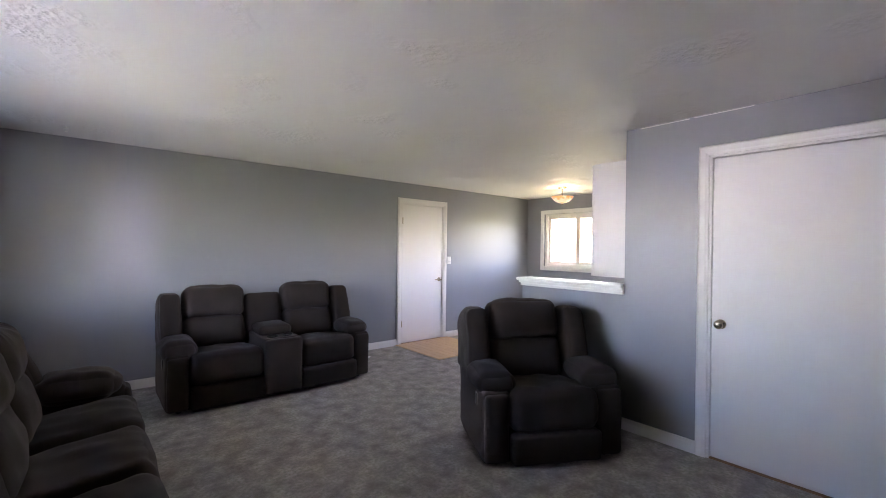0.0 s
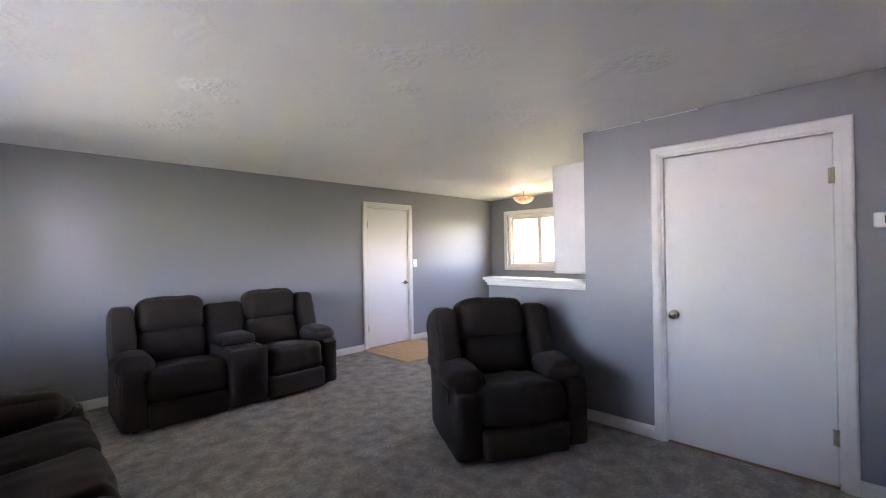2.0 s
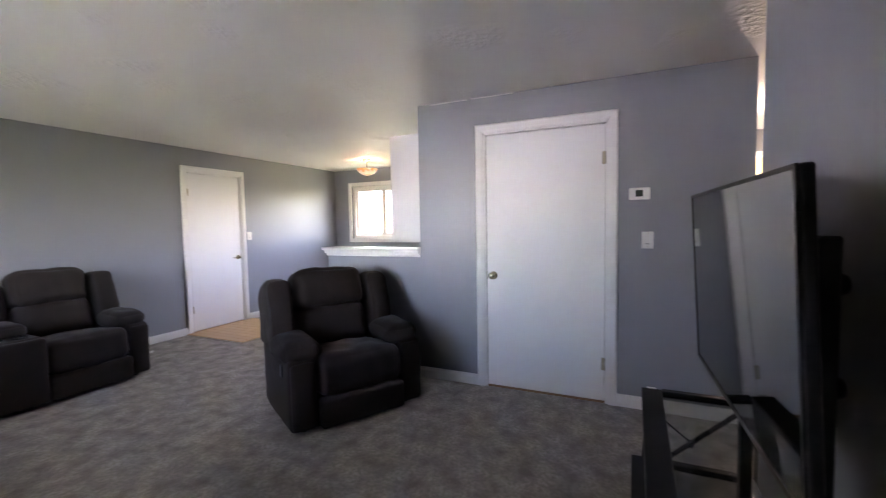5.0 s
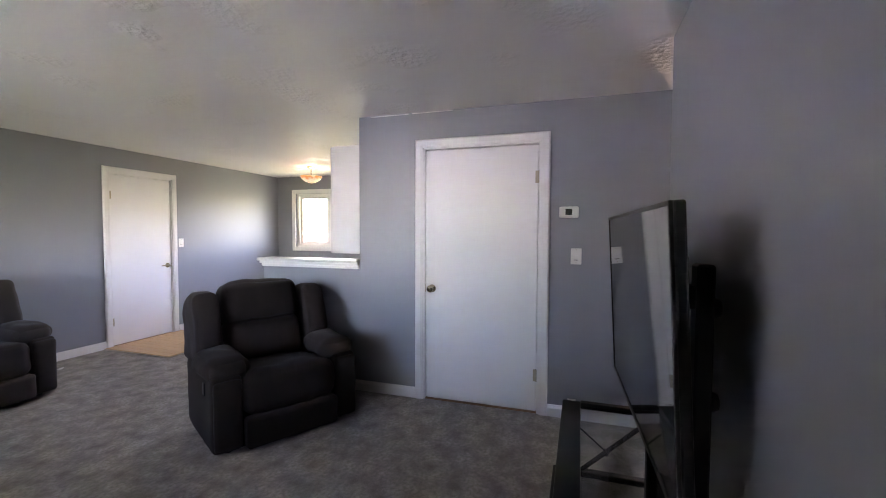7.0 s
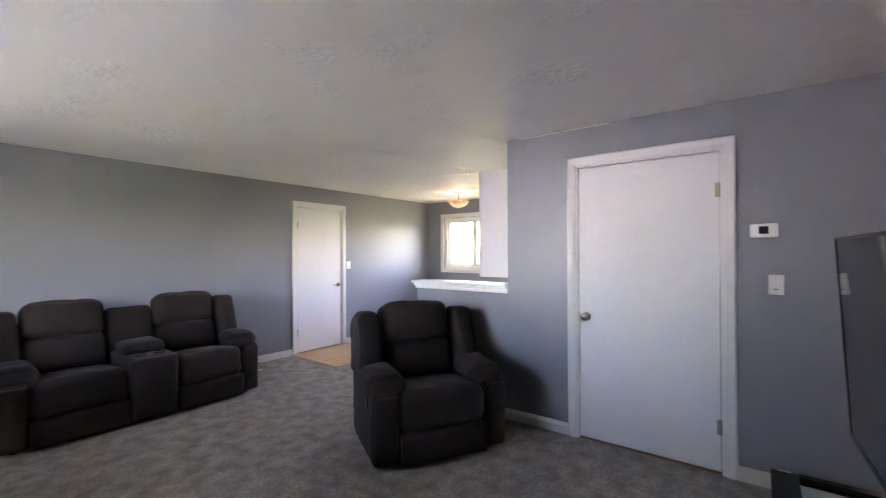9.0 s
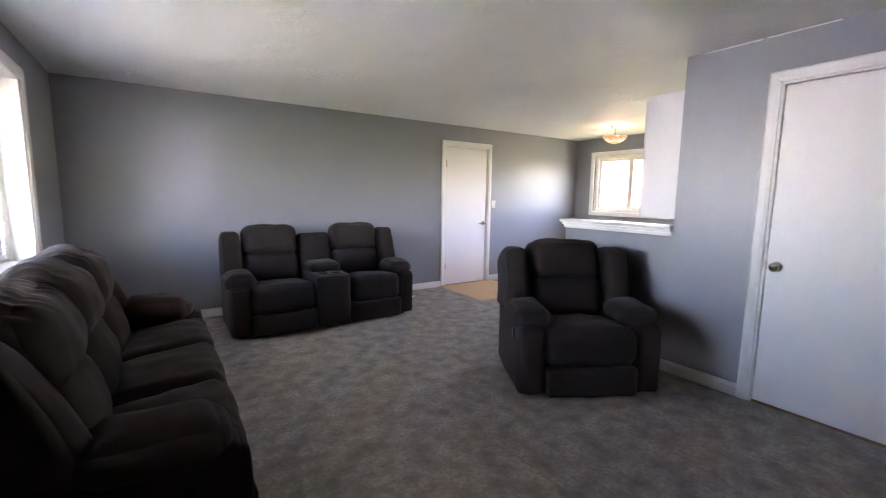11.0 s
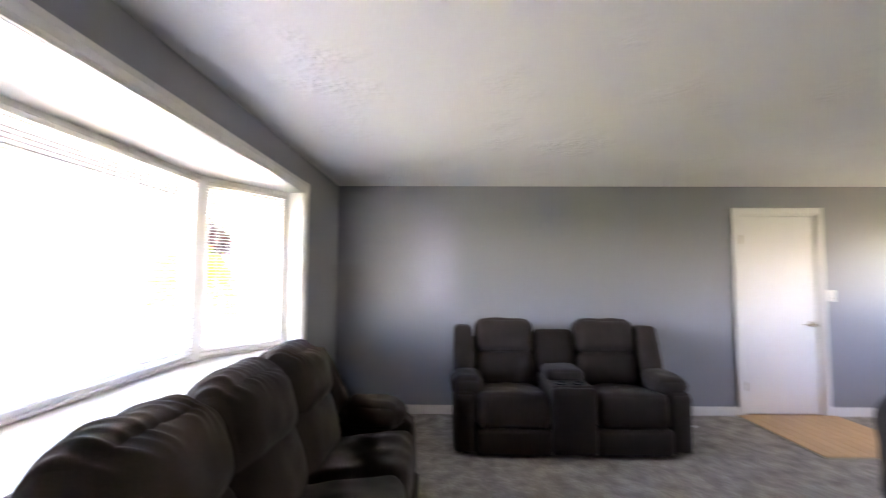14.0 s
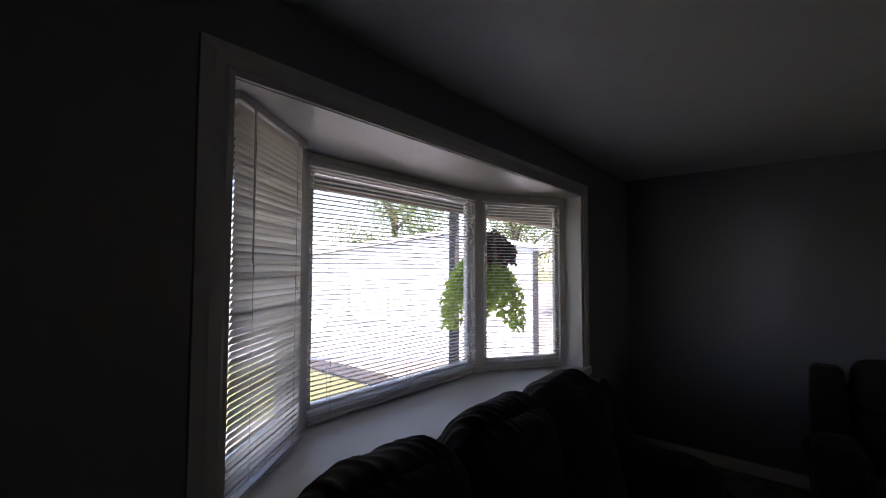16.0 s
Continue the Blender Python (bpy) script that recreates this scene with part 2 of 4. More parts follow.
def prism(outline, a, b, to3):
    """An outline in two numbers, drawn from depth a to b; to3(u, v, d) gives the place."""
    bm = bmesh.new()
    lo = [bm.verts.new(to3(u, v, a)) for u, v in outline]
    hi = [bm.verts.new(to3(u, v, b)) for u, v in outline]
    bm.faces.new(lo)
    bm.faces.new(hi[::-1])
    k = len(outline)
    for i in range(k):
        bm.faces.new((lo[i], hi[i], hi[(i + 1) % k], lo[(i + 1) % k]))
    return bm


def lathe(profile, segs=24):
    """A turned shape round z from (radius, height) pairs."""
    bm = bmesh.new()
    rings = [[bm.verts.new((r * math.cos(2 * math.pi * i / segs), r * math.sin(2 * math.pi * i / segs), z)) for i in range(segs)] for r, z in profile]
    for p, q in zip(rings, rings[1:]):
        for i in range(segs):
            bm.faces.new((p[i], p[(i + 1) % segs], q[(i + 1) % segs], q[i]))
    bm.faces.new(rings[0])
    bm.faces.new(rings[-1])
    return bm


def tube(points, radius, segs=8):
    """A round bar along points."""
    bm = bmesh.new()
    rings = []
    for i, p in enumerate(points):
        p = Vector(p)
        d = (Vector(points[min(i + 1, len(points) - 1)]) - Vector(points[max(i - 1, 0)])).normalized()
        side = d.cross((0, 0, 1)) if abs(d.z) < 0.95 else d.cross((1, 0, 0))
        side.normalize()
        up = side.cross(d)
        r = radius[i] if isinstance(radius, (list, tuple)) else radius
        rings.append([bm.verts.new(p + r * (math.cos(a) * side + math.sin(a) * up)) for a in (2 * math.pi * k / segs for k in range(segs))])
    for p, q in zip(rings, rings[1:]):
        for i in range(segs):
            bm.faces.new((p[i], p[(i + 1) % segs], q[(i + 1) % segs], q[i]))
    bm.faces.new(rings[0])
    bm.faces.new(rings[-1])
    return bm


def cushion(size, radius=0.06, bulge=(0.0, 0.0, 0.0), n=14, wrinkle=0.0, seed=0, pucker=0.0, taper=0.0):
    """A stuffed block round its own centre: rounded edges, swelling faces, soft wrinkles."""
    bm = bmesh.new()
    bmesh.ops.create_cube(bm, size=2)
    bmesh.ops.subdivide_edges(bm, edges=bm.edges[:], cuts=n - 1, use_grid_fill=True)
    half = Vector(size) / 2
    r = min(radius, min(half) * 0.98)
    for v in bm.verts:
        u = Vector([math.copysign(1 - (1 - abs(c)) ** 1.45, c) for c in v.co])
        p = Vector([u[i] * half[i] for i in range(3)])
        inner = Vector([max(-(half[i] - r), min(half[i] - r, p[i])) for i in range(3)])
        d = p - inner
        if d.length > 1e-6:
            p = inner + d.normalized() * r
        for i in range(3):
            j, k = (i + 1) % 3, (i + 2) % 3
            p[i] += math.copysign(1, u[i]) * bulge[i] * (1 - u[j] ** 2) * (1 - u[k] ** 2) * min(1, abs(u[i]) * 1.2)
        if taper:
            p.x *= 1 + taper * (p.z / half.z)
        if wrinkle:
            q = p * 9 + Vector((seed * 3.7, seed * 1.3, 0))
            p += Vector((noise.noise(q), noise.noise(q + Vector((5, 0, 0))), noise.noise(q + Vector((0, 9, 0))))) * wrinkle
        if pucker and u.z > 0.2:
            wave = math.sin(p.x * 122 + 30 * p.y + 6 * noise.noise(p * 7 + Vector((seed, 0, 0))))
            ridge = (0.5 + 0.5 * wave) ** 1.6 * (0.25 + 1.3 * abs(noise.noise(Vector((p.x * 7, p.y * 3, seed)))))
            p.z += pucker * ridge * min(1, (u.z - 0.2) * 2) * (0.3 + 0.7 * min(1, abs(u.x) * 1.6))
        v.co = p
    return bm


def empty(name, m, label, category, group="", kind=""):
    ob = new(name)
    ob.matrix_basis = m
    return tagged(ob, label, category, group, kind)


def structure(name, bm, mat, label, category):
    return tagged(part(name, bm, mat), label, category, kind="structure")


# ---- rooms: x across from the bay wall, y along, z up ----
H = 2.32
XW, XR, XK, YB, YN = -0.896, 3.0, 6.09, 5.28, -0.30
T = 0.12
R_END, HALF_END, HALL_Y = 1.90, 2.90, -0.455
BAY0, BAY1, BAY_TOP, BAY_SILL = 1.815, 4.255, 2.045, 0.82

structure("floor", boxes(((XW - T, -1.6, -0.12), (XK + T, YB + T, 0.0))), CARPET, "grey mottled pile carpet over the living room", "carpet")
entry_floor = structure("floor_entry", boxes(((3.15, 4.30, 0.0005), (4.12, YB, 0.004))), JOINT, "tan wood plank landing in front of the door", "floor")
structure("ceiling", boxes(((XW - T, -1.6, H), (XK + T, YB + T, H + 0.12))), CEIL, "white ceiling with a stamped plaster texture", "ceiling")

D2A, D2B, D2H = 3.235, 4.022, 2.035
D1A, D1B, D1H = 0.397, 1.322, 2.035
structure("wall_north", boxes(((XW - T, YB, 0), (D2A, YB + T, H)), ((D2B, YB, 0), (XK + T, YB + T, H)), ((D2A, YB, D2H), (D2B, YB + T, H))), WALL, "blue-grey satin painted wall behind the loveseat", "wall")
wall_east = structure("wall_east", boxes(((XR, HALL_Y, 0), (XR + 0.11, D1A, H)), ((XR, D1B, 0), (XR + 0.11, R_END, H)), ((XR, D1A, D1H), (XR + 0.11, D1B, H))), WALL, "blue-grey painted wall with a closet door", "wall")
structure("wall_half", boxes(((XR, R_END, 0), (XR + 0.11, HALF_END, 1.06))), WALL, "waist-high blue-grey half wall to the kitchen", "wall")
part("caulk_line", boxes(((XR - 0.004, 1.08, H - 0.008), (XR + 0.0, 1.42, H - 0.003)), ((XR - 0.004, 1.45, H - 0.009), (XR, 1.79, H - 0.004))), TRIM, wall_east, "white caulk crack under the ceiling")
structure("wall_west", boxes(((XW - T, YN - T, 0), (XW, BAY0, H)), ((XW - T, BAY1, 0), (XW, YB, H)), ((XW - T, BAY0, BAY_TOP), (XW, BAY1, H)), ((XW - T, BAY0, 0), (XW, BAY1, BAY_SILL - 0.03))), WALL, "blue-grey painted wall around the bay window", "wall")
structure("wall_south", boxes(((XW, YN - T, 0), (2.155, YN, H))), WALL, "blue-grey painted wall behind the television", "wall")
WK0, WK1, WKB, WKT = 3.62, 4.90, 1.09, 2.02
structure("wall_kitchen", boxes(((XK, 1.78, 0), (XK + T, WK0, H)), ((XK, WK1, 0), (XK + T, YB, H)), ((XK, WK0, WKT), (XK + T, WK1, H)), ((XK, WK0, 0), (XK + T, WK1, WKB))), WALL, "grey painted kitchen wall with a slider window", "wall")
structure("wall_kitchen_side", boxes(((XR + 0.11, R_END - T, 0), (XK, R_END, H))), WALL, "grey painted wall behind the kitchen cabinets", "wall")
structure("wall_closet", boxes(((XR + 0.8, -0.34, 0), (XR + 0.9, R_END - T, H))), WALL, "plain wall at the back of the closet", "wall")
HX = 5.6
structure("wall_hall", boxes(((XR + 0.11, HALL_Y, 0), (HX + T, HALL_Y + 0.11, H)), ((0.4, -1.6, 0), (HX + T, -1.48, H)), ((0.4, -1.48, 0), (0.5, YN - T, H)),
          ((HX, -1.48, 0), (HX + T, HALL_Y, 0.95)), ((HX, -1.48, 2.08), (HX + T, HALL_Y, H)), ((HX, -1.48, 0.95), (HX + T, -1.38, 2.08)), ((HX, -0.56, 0.95), (HX + T, HALL_Y, 2.08))), WALL, "grey painted hallway walls", "wall")
structure("wall_outer", boxes(((XW - T, -1.6, 0), (0.4, -1.5, H)), ((XW - T, -1.5, 0), (XW, YN - T, H)), ((XK, -0.345, 0), (XK + T, 1.78, H))), WALL, "plain outer walls of the house", "wall")


def baseboard(runs):
    """Runs of (x0, y0, x1, y1) along the wall's foot; the board stands on their left."""
    bm = bmesh.new()
    for x0, y0, x1, y1 in runs:
        d = Vector((x1 - x0, y1 - y0, 0))
        L = d.length
        d.normalize()
        nrm = Vector((-d.y, d.x, 0))
        prof = ((0, 0), (0.014, 0), (0.014, 0.062), (0.010, 0.074), (0.007, 0.086), (0, 0.088))
        vs = [[bm.verts.new(Vector((x0, y0, 0)) + d * s + nrm * u + Vector((0, 0, v))) for u, v in prof] for s in (0, L)]
        bm.faces.new(vs[0]), bm.faces.new(vs[1][::-1])
        for i in range(6):
            bm.faces.new((vs[0][i], vs[1][i], vs[1][(i + 1) % 6], vs[0][(i + 1) % 6]))
    return bm


structure("baseboard", baseboard([(3.17, YB, XW, YB), (XK, YB, 4.088, YB), (XR, 1.388, XR, HALF_END), (XR, HALL_Y, XR, 0.331), (XW, YB, XW, YN), (XW, YN, 2.155, YN),
                                  (XR, HALF_END, XR + 0.11, HALF_END), (XK, 1.9, XK, YB)]), TRIM, "white painted baseboard along the walls", "baseboard")

# cap of the half wall
cap_bm = bmesh.new()
add_box(cap_bm, (XR - 0.05, R_END, 1.095), (XR + 0.16, HALF_END + 0.04, 1.122), 0.006, 2)
add_box(cap_bm, (XR - 0.032, R_END, 1.072), (XR, HALF_END + 0.024, 1.095), 0.004, 1)
add_box(cap_bm, (XR - 0.018, R_END, 1.045), (XR, HALF_END + 0.012, 1.072), 0.004, 1)
add_box(cap_bm, (XR + 0.11, R_END, 1.06), (XR + 0.13, HALF_END + 0.02, 1.095), 0.004, 1)
structure("trim", cap_bm, TRIM, "white moulded wooden cap on the half wall", "wall cap")


# ---- doors ----
def casing_bm(w, h, cw=0.066):
    """Door casing in the wall's plane: x along the wall, y out of it, z up; stepped profile, mitred."""
    bm = bmesh.new()
    prof = ((0, 0), (0.0, 0.011), (0.012, 0.013), (0.020, 0.017), (0.052, 0.019), (0.060, 0.016), (cw, 0.008), (cw, 0))
    stations = []
    for u, y in prof:
        stations.append([(-u, y, 0.0), (-u, y, h + u), (w + u, y, h + u), (w + u, y, 0.0)])
    vs = [[bm.verts.new(p) for p in s] for s in stations]
    k = len(prof)
    for i in range(k):
        for j in range(3):
            bm.faces.new((vs[i][j], vs[i][j + 1], vs[(i + 1) % k][j + 1], vs[(i + 1) % k][j]))
    bm.faces.new([v[0] for v in vs]), bm.faces.new([v[3] for v in vs][::-1])
    return bm


def door(name, m, w, h, label, hinge_right, lever=False):
    """A flush door in its jamb: x from 0 to w along the wall, y towards the room, z up."""
    ob = empty(name, m, label, "door", kind="structure")
    part("casing", casing_bm(w, h), TRIM, ob, "white stepped casing")
    jamb = boxes(((0, -0.11, 0), (0.016, 0.0, h)), ((w - 0.016, -0.11, 0), (w, 0.0, h)), ((0.016, -0.11, h - 0.016), (w - 0.016, 0.0, h)),
                 ((0.016, -0.055, 0.02), (0.028, -0.042, h - 0.016)), ((w - 0.028, -0.055, 0.02), (w - 0.016, -0.042, h - 0.016)), ((0.028, -0.055, h - 0.030), (w - 0.028, -0.042, h - 0.0165)))
    part("jamb", jamb, TRIM, ob)
    part("threshold", boxes(((0, -0.11, 0.0), (w, -0.005, 0.006))), JOINT, ob)
    # Unseen board added behind the leaf to stop light leaking round it.
    part("closing_board", boxes(((0.0, -0.119, 0.0), (w, -0.1115, h))), TRIM, ob)
    leaf = part("leaf", boxes(((0.0215, -0.041, 0.016), (w - 0.0205, -0.007, h - 0.022)), bevel=0.002), DOOR, ob, "plain white slab")
    kx = 0.075 if hinge_right else w - 0.075
    rosette = lathe([(0.0, 0.0), (0.032, 0.0), (0.031, 0.005), (0.024, 0.009), (0.013, 0.011), (0.012, 0.028), (0.020, 0.034), (0.027, 0.042), (0.028, 0.052), (0.024, 0.061), (0.013, 0.066), (0.0, 0.067)], 28)
    if lever:
        rosette.free()
        part("rosette", lathe([(0.0, 0.0), (0.031, 0.0), (0.030, 0.006), (0.022, 0.010), (0.010, 0.012), (0.009, 0.046), (0.0, 0.047)], 24), KNOB, leaf, "", pose(kx, -0.006, 0.91, -90, 0, 0), True)
        part("lever", tube([(kx + 0.012, 0.040, 0.91), (kx - 0.01, 0.043, 0.911), (kx - 0.06, 0.044, 0.913), (kx - 0.115, 0.040, 0.909)], [0.009, 0.0095, 0.008, 0.006], 10), KNOB, leaf, "satin brass lever handle", smooth=True)
    else:
        part("knob", rosette, KNOB, leaf, "satin brass door knob", pose(kx, -0.006, 0.91, -90, 0, 0), True)
    part("latch_plate", boxes(((-0.0, -0.03, 0.88), (0.003, -0.006, 0.94))), HINGE, ob, m=Matrix.Translation((0.0175 if hinge_right else w - 0.0205, 0.004, 0)))
    hx = w - 0.02 if hinge_right else 0.02
    for z in (0.245, 1.73):
        hb = tube([(hx, -0.002, z), (hx, -0.002, z + 0.09)], 0.0065, 10)
        add_box(hb, (hx - 0.022, -0.0065, z), (hx + 0.012, -0.003, z + 0.09))
        part("hinge", hb, HINGE, leaf, "tarnished brass hinge")
    return ob


# local y points into the room
M1 = Matrix(((0, -1, 0, XR), (-1, 0, 0, D1B), (0, 0, 1, 0), (0, 0, 0, 1)))
M2 = Matrix(((1, 0, 0, D2A), (0, -1, 0, YB), (0, 0, 1, 0), (0, 0, 0, 1)))


door("door_1", M1, D1B - D1A, D1H, "closed white flush closet door with brass knob", True)
door("door_2", M2, D2B - D2A, D2H, "closed white flush door with a brass lever handle", False, True)

# ---- wall fittings ----
def light_switch(m, label):
    ob = empty("light_switch", m, label, "switch")
    w = 0.074
    plate = boxes(((-w / 2, 0, -0.058), (w / 2, 0.006, 0.058)), bevel=0.004, segs=2)
    part("plate", plate, WHITE_PLASTIC, ob)
    part("rocker", prism(((0.006, -0.033), (0.010, -0.033), (0.0075, 0.0), (0.0095, 0.033), (0.006, 0.033)), -0.016, 0.016, lambda u, v, d: (d, u, v)), WHITE_PLASTIC, ob, "white rocker")
    for z in (-0.047, 0.047):
        part("screw", lathe([(0, 0.006), (0.003, 0.006), (0.003, 0.0072), (0, 0.0074)], 8), HINGE, ob, m=Matrix.Translation((0, 0, z)) @ pose(0, 0, 0, -90, 0, 0))
    part("indicator", boxes(((-0.012, 0.0085, -0.028), (0.012, 0.0102, -0.024))), PLASTIC, ob, "small grey print")
    return ob


FACE_R = Matrix(((0, -1, 0, XR), (-1, 0, 0, 0), (0, 0, 1, 0), (0, 0, 0, 1)))
FACE_B = Matrix(((1, 0, 0, 0), (0, -1, 0, YB), (0, 0, 1, 0), (0, 0, 0, 1)))
light_switch(Matrix.Translation((0, 0.143, 1.193)) @ FACE_R, "white rocker light switch on the grey wall")
light_switch(Matrix.Translation((4.146, 0, 1.20)) @ FACE_B, "white light switch beside the kitchen door")
thermo = empty("thermostat", Matrix.Translation((0, 0.197, 1.511)) @ FACE_R, "white wall thermostat with a small dark display", "thermostat")
part("housing", boxes(((-0.067, 0, -0.041), (0.067, 0.026, 0.041)), bevel=0.017, segs=4), WHITE_PLASTIC, thermo, smooth=False)
part("display", boxes(((-0.024, 0.0255, -0.02), (0.022, 0.0275, 0.024)), bevel=0.001), LCD, thermo, "dark grey display")
for k in range(3):
    part("button", boxes(((0.031, 0.0255, -0.022 + k * 0.017), (0.045, 0.029, -0.011 + k * 0.017)), bevel=0.002), WHITE_PLASTIC, thermo)
hook = empty("ceiling_hook", pose(-0.33, 4.87, H), "small white swag hook in the ceiling", "hook")
part("hook_base", lathe([(0.0, 0.0), (0.016, 0.0), (0.014, -0.008), (0.005, -0.012), (0.0, -0.012)], 14), WHITE_PLASTIC, hook, smooth=True)
part("hook_wire", tube([(0.014 * math.sin(a), 0, -0.026 - 0.014 * math.cos(a)) for a in [0.35 * k - 3.1 for k in range(14)]], 0.0028, 6), WHITE_PLASTIC, hook, smooth=True)

# ---- bay window ----
def frame_along(p0, p1):
    """x from p0 to p1, y out of the room."""
    d = Vector((p1[0] - p0[0], p1[1] - p0[1], 0)).normalized()
    out = Vector((d.y, -d.x, 0))
    if out.x > 0:
        out = -out
    return Matrix(((d.x, out.x, 0, p0[0]), (d.y, out.y, 0, p0[1]), (0, 0, 1, 0), (0, 0, 0, 1))), math.hypot(p1[0] - p0[0], p1[1] - p0[1])


def ring(w, z0, z1, t, y0, y1, bevel=0.004):
    return boxes(((0, y0, z0), (t, y1, z1)), ((w - t, y0, z0), (w, y1, z1)), ((t, y0, z0), (w - t, y1, z0 + t)), ((t, y0, z1 - t), (w - t, y1, z1)), bevel=bevel)


def sash_window(name, m, w, z0, z1, label, mullions=(), t=0.045, pane_mat=None, st=0.028):
    ob = empty(name, m, label, "window", kind="structure")
    part("window_frame", ring(w, z0, z1, t, 0.0, 0.075), VINYL, ob, "white vinyl frame")
    xs = [t] + [w * k for k in mullions] + [w - t]
    for k, (a, b) in enumerate(zip(xs, xs[1:])):
        part("sash", ring(b - a, z0 + t, z1 - t, st, 0.02, 0.055), VINYL, ob, m=Matrix.Translation((a, 0.012 * (k % 2), 0)))
        pane = part("pane", boxes(((a + st, 0.036, z0 + t + st), (b - st, 0.040, z1 - t - st))), pane_mat or GLASS, ob, "clear glass")
        pane.visible_shadow = False
    return ob


def blind(m, w, z0, z1, tilt, label, pitch=0.0205):
    """A mini blind: x along it, y out of the room."""
    ob = empty("mini_blind", m, label, "blind", "mini blinds of the bay")
    part("headrail", boxes(((0.004, -0.03, z1 - 0.028), (w - 0.004, 0.0, z1)), bevel=0.003), BLIND, ob, "white metal headrail")
    slat = bmesh.new()
    rows = 5
    vs = []
    for i in range(rows):
        u = (i / (rows - 1) - 0.5)
        vs.append([slat.verts.new((x, u * 0.025, 0.0028 * (1 - 4 * u * u))) for x in (0.008, w - 0.008)])
    for p, q in zip(vs, vs[1:]):
        slat.faces.new((p[0], p[1], q[1], q[0]))
    bmesh.ops.solidify(slat, geom=slat.faces[:], thickness=0.0006)
    me = mesh_of("slat", slat, SLAT)
    z = z1 - 0.045
    k = 0
    while z > z0 + 0.03:
        shared("slat", me, ob, pose(0, -0.015, z, tilt, 0, 0.05 * math.sin(k * 1.7) if tilt > -30 else 0))
        z -= pitch
        k += 1
    part("bottom_rail", boxes(((0.006, -0.027, z0 + 0.004), (w - 0.006, -0.003, z0 + 0.018)), bevel=0.003), BLIND, ob)
    for x in (0.12, w / 2, w - 0.12) if w > 0.9 else (0.1, w - 0.1):
        for y in (-0.029, -0.002):
            part("ladder_cord", boxes(((x - 0.0007, y - 0.0007, z0 + 0.01), (x + 0.0007, y + 0.0007, z1 - 0.02))), BLIND, ob)
    if w < 0.9 and tilt < -30:
        part("wand", tube([(0.07, -0.04, z1 - 0.02), (0.072, -0.042, z1 - 0.5)], 0.0026, 6), WHITE_PLASTIC, ob, "clear tilt wand", smooth=True)
    part("lift_cord", tube([(w - 0.07, -0.036, z1 - 0.02), (w - 0.07, -0.038, z1 - 0.62)], 0.0016, 5), BLIND, ob)
    part("tassel", lathe([(0.0, 0.0), (0.006, 0.002), (0.007, 0.012), (0.003, 0.03), (0.0, 0.03)], 10), WHITE_PLASTIC, ob, m=Matrix.Translation((w - 0.07, -0.038, z1 - 0.65)))
    return ob


XB = -1.377
P0, P1, P2, P3 = (-1.012, BAY0 + 0.005), (XB, 2.315), (XB, 3.640), (-1.012, BAY1 - 0.035)
ZB0, ZB1 = 0.862, 1.992
for k, (a, b, mul, tilt, lab) in enumerate(((P0, P1, (), -66, "angled bay sash with white vinyl frame"), (P1, P2, (), -6, "wide fixed bay picture window"), (P2, P3, (), -6, "angled bay sash beside the wall"))):
    m, w = frame_along(a, b)
    sash_window(f"window_{k + 1}", m, w, ZB0 - 0.02, ZB1 + 0.051, lab, t=(0.05, 0.056, 0.05)[k])
    inset, trimmed = ((0.0, 0.10), (0.03, 0.07), (0.02, 0.06))[k]
    blind(m @ Matrix.Translation((inset, -0.045 if k == 0 else 0.0, 0)), w - trimmed, ZB0 - 0.014, ZB1 + (0.050 if k == 0 else 0.012), tilt, ("lowered white mini blind, slats tilted half closed", "lowered white mini blind with open slats", "lowered white mini blind with open slats")[k])
wide = [(XW - 0.002, BAY0 - 0.0), (-1.02, BAY0 - 0.02), (XB - 0.09, 2.27), (XB - 0.09, 3.69), (-1.02, BAY1 + 0.02), (XW - 0.002, BAY1)]
structure("window_seat_board", prism([(XW + 0.028, BAY0 - 0.06), (XW + 0.028, BAY1 + 0.06), (XW, BAY1 + 0.06)] + wide[::-1][0:] + [(XW, BAY0 - 0.06)], BAY_SILL - 0.03, ZB0 - 0.02, lambda u, v, d: (u, v, d)), SILL_LIFTED, "white painted deep sill board of the bay", "window sill")
structure("bay_soffit", prism(wide, BAY_TOP - 0.003, BAY_TOP + 0.06, lambda u, v, d: (u, v, d)), TRIM, "white painted head board of the bay", "trim")
structure("bay_underside", prism(wide, 0.55, BAY_SILL - 0.032, lambda u, v, d: (u - 0.002, v, d)), SIDING, "boxed underside of the bay", "trim")
structure("bay_roof", prism(wide, BAY_TOP + 0.062, BAY_TOP + 0.13, lambda u, v, d: (u - 0.002, v, d)), ROOF, "shingled cap over the bay", "roof")
# posts where the sashes meet, and boards beside the opening
posts = bmesh.new()
for (x, y) in (P1, P2):
    add_box(posts, (-0.042, -0.028, ZB0 - 0.02), (0.042, 0.05, ZB1 + 0.049), 0.006, 1, Matrix.Translation((x, y, 0)) @ Matrix.Rotation(radians(90 + (25 if y < 3 else -25)), 4, "Z"))
structure("window_mullion", posts, VINYL, "white posts between the bay sashes", "trim")
structure("window_jamb", boxes(((-1.05, BAY0 - 0.03, ZB0 - 0.02), (XW - 0.001, BAY0 + 0.012, BAY_TOP - 0.004)), ((-1.05, BAY1 - 0.03, ZB0 - 0.02), (XW - 0.001, BAY1 + 0.03, BAY_TOP - 0.004))), TRIM, "white side boards of the bay opening", "trim")
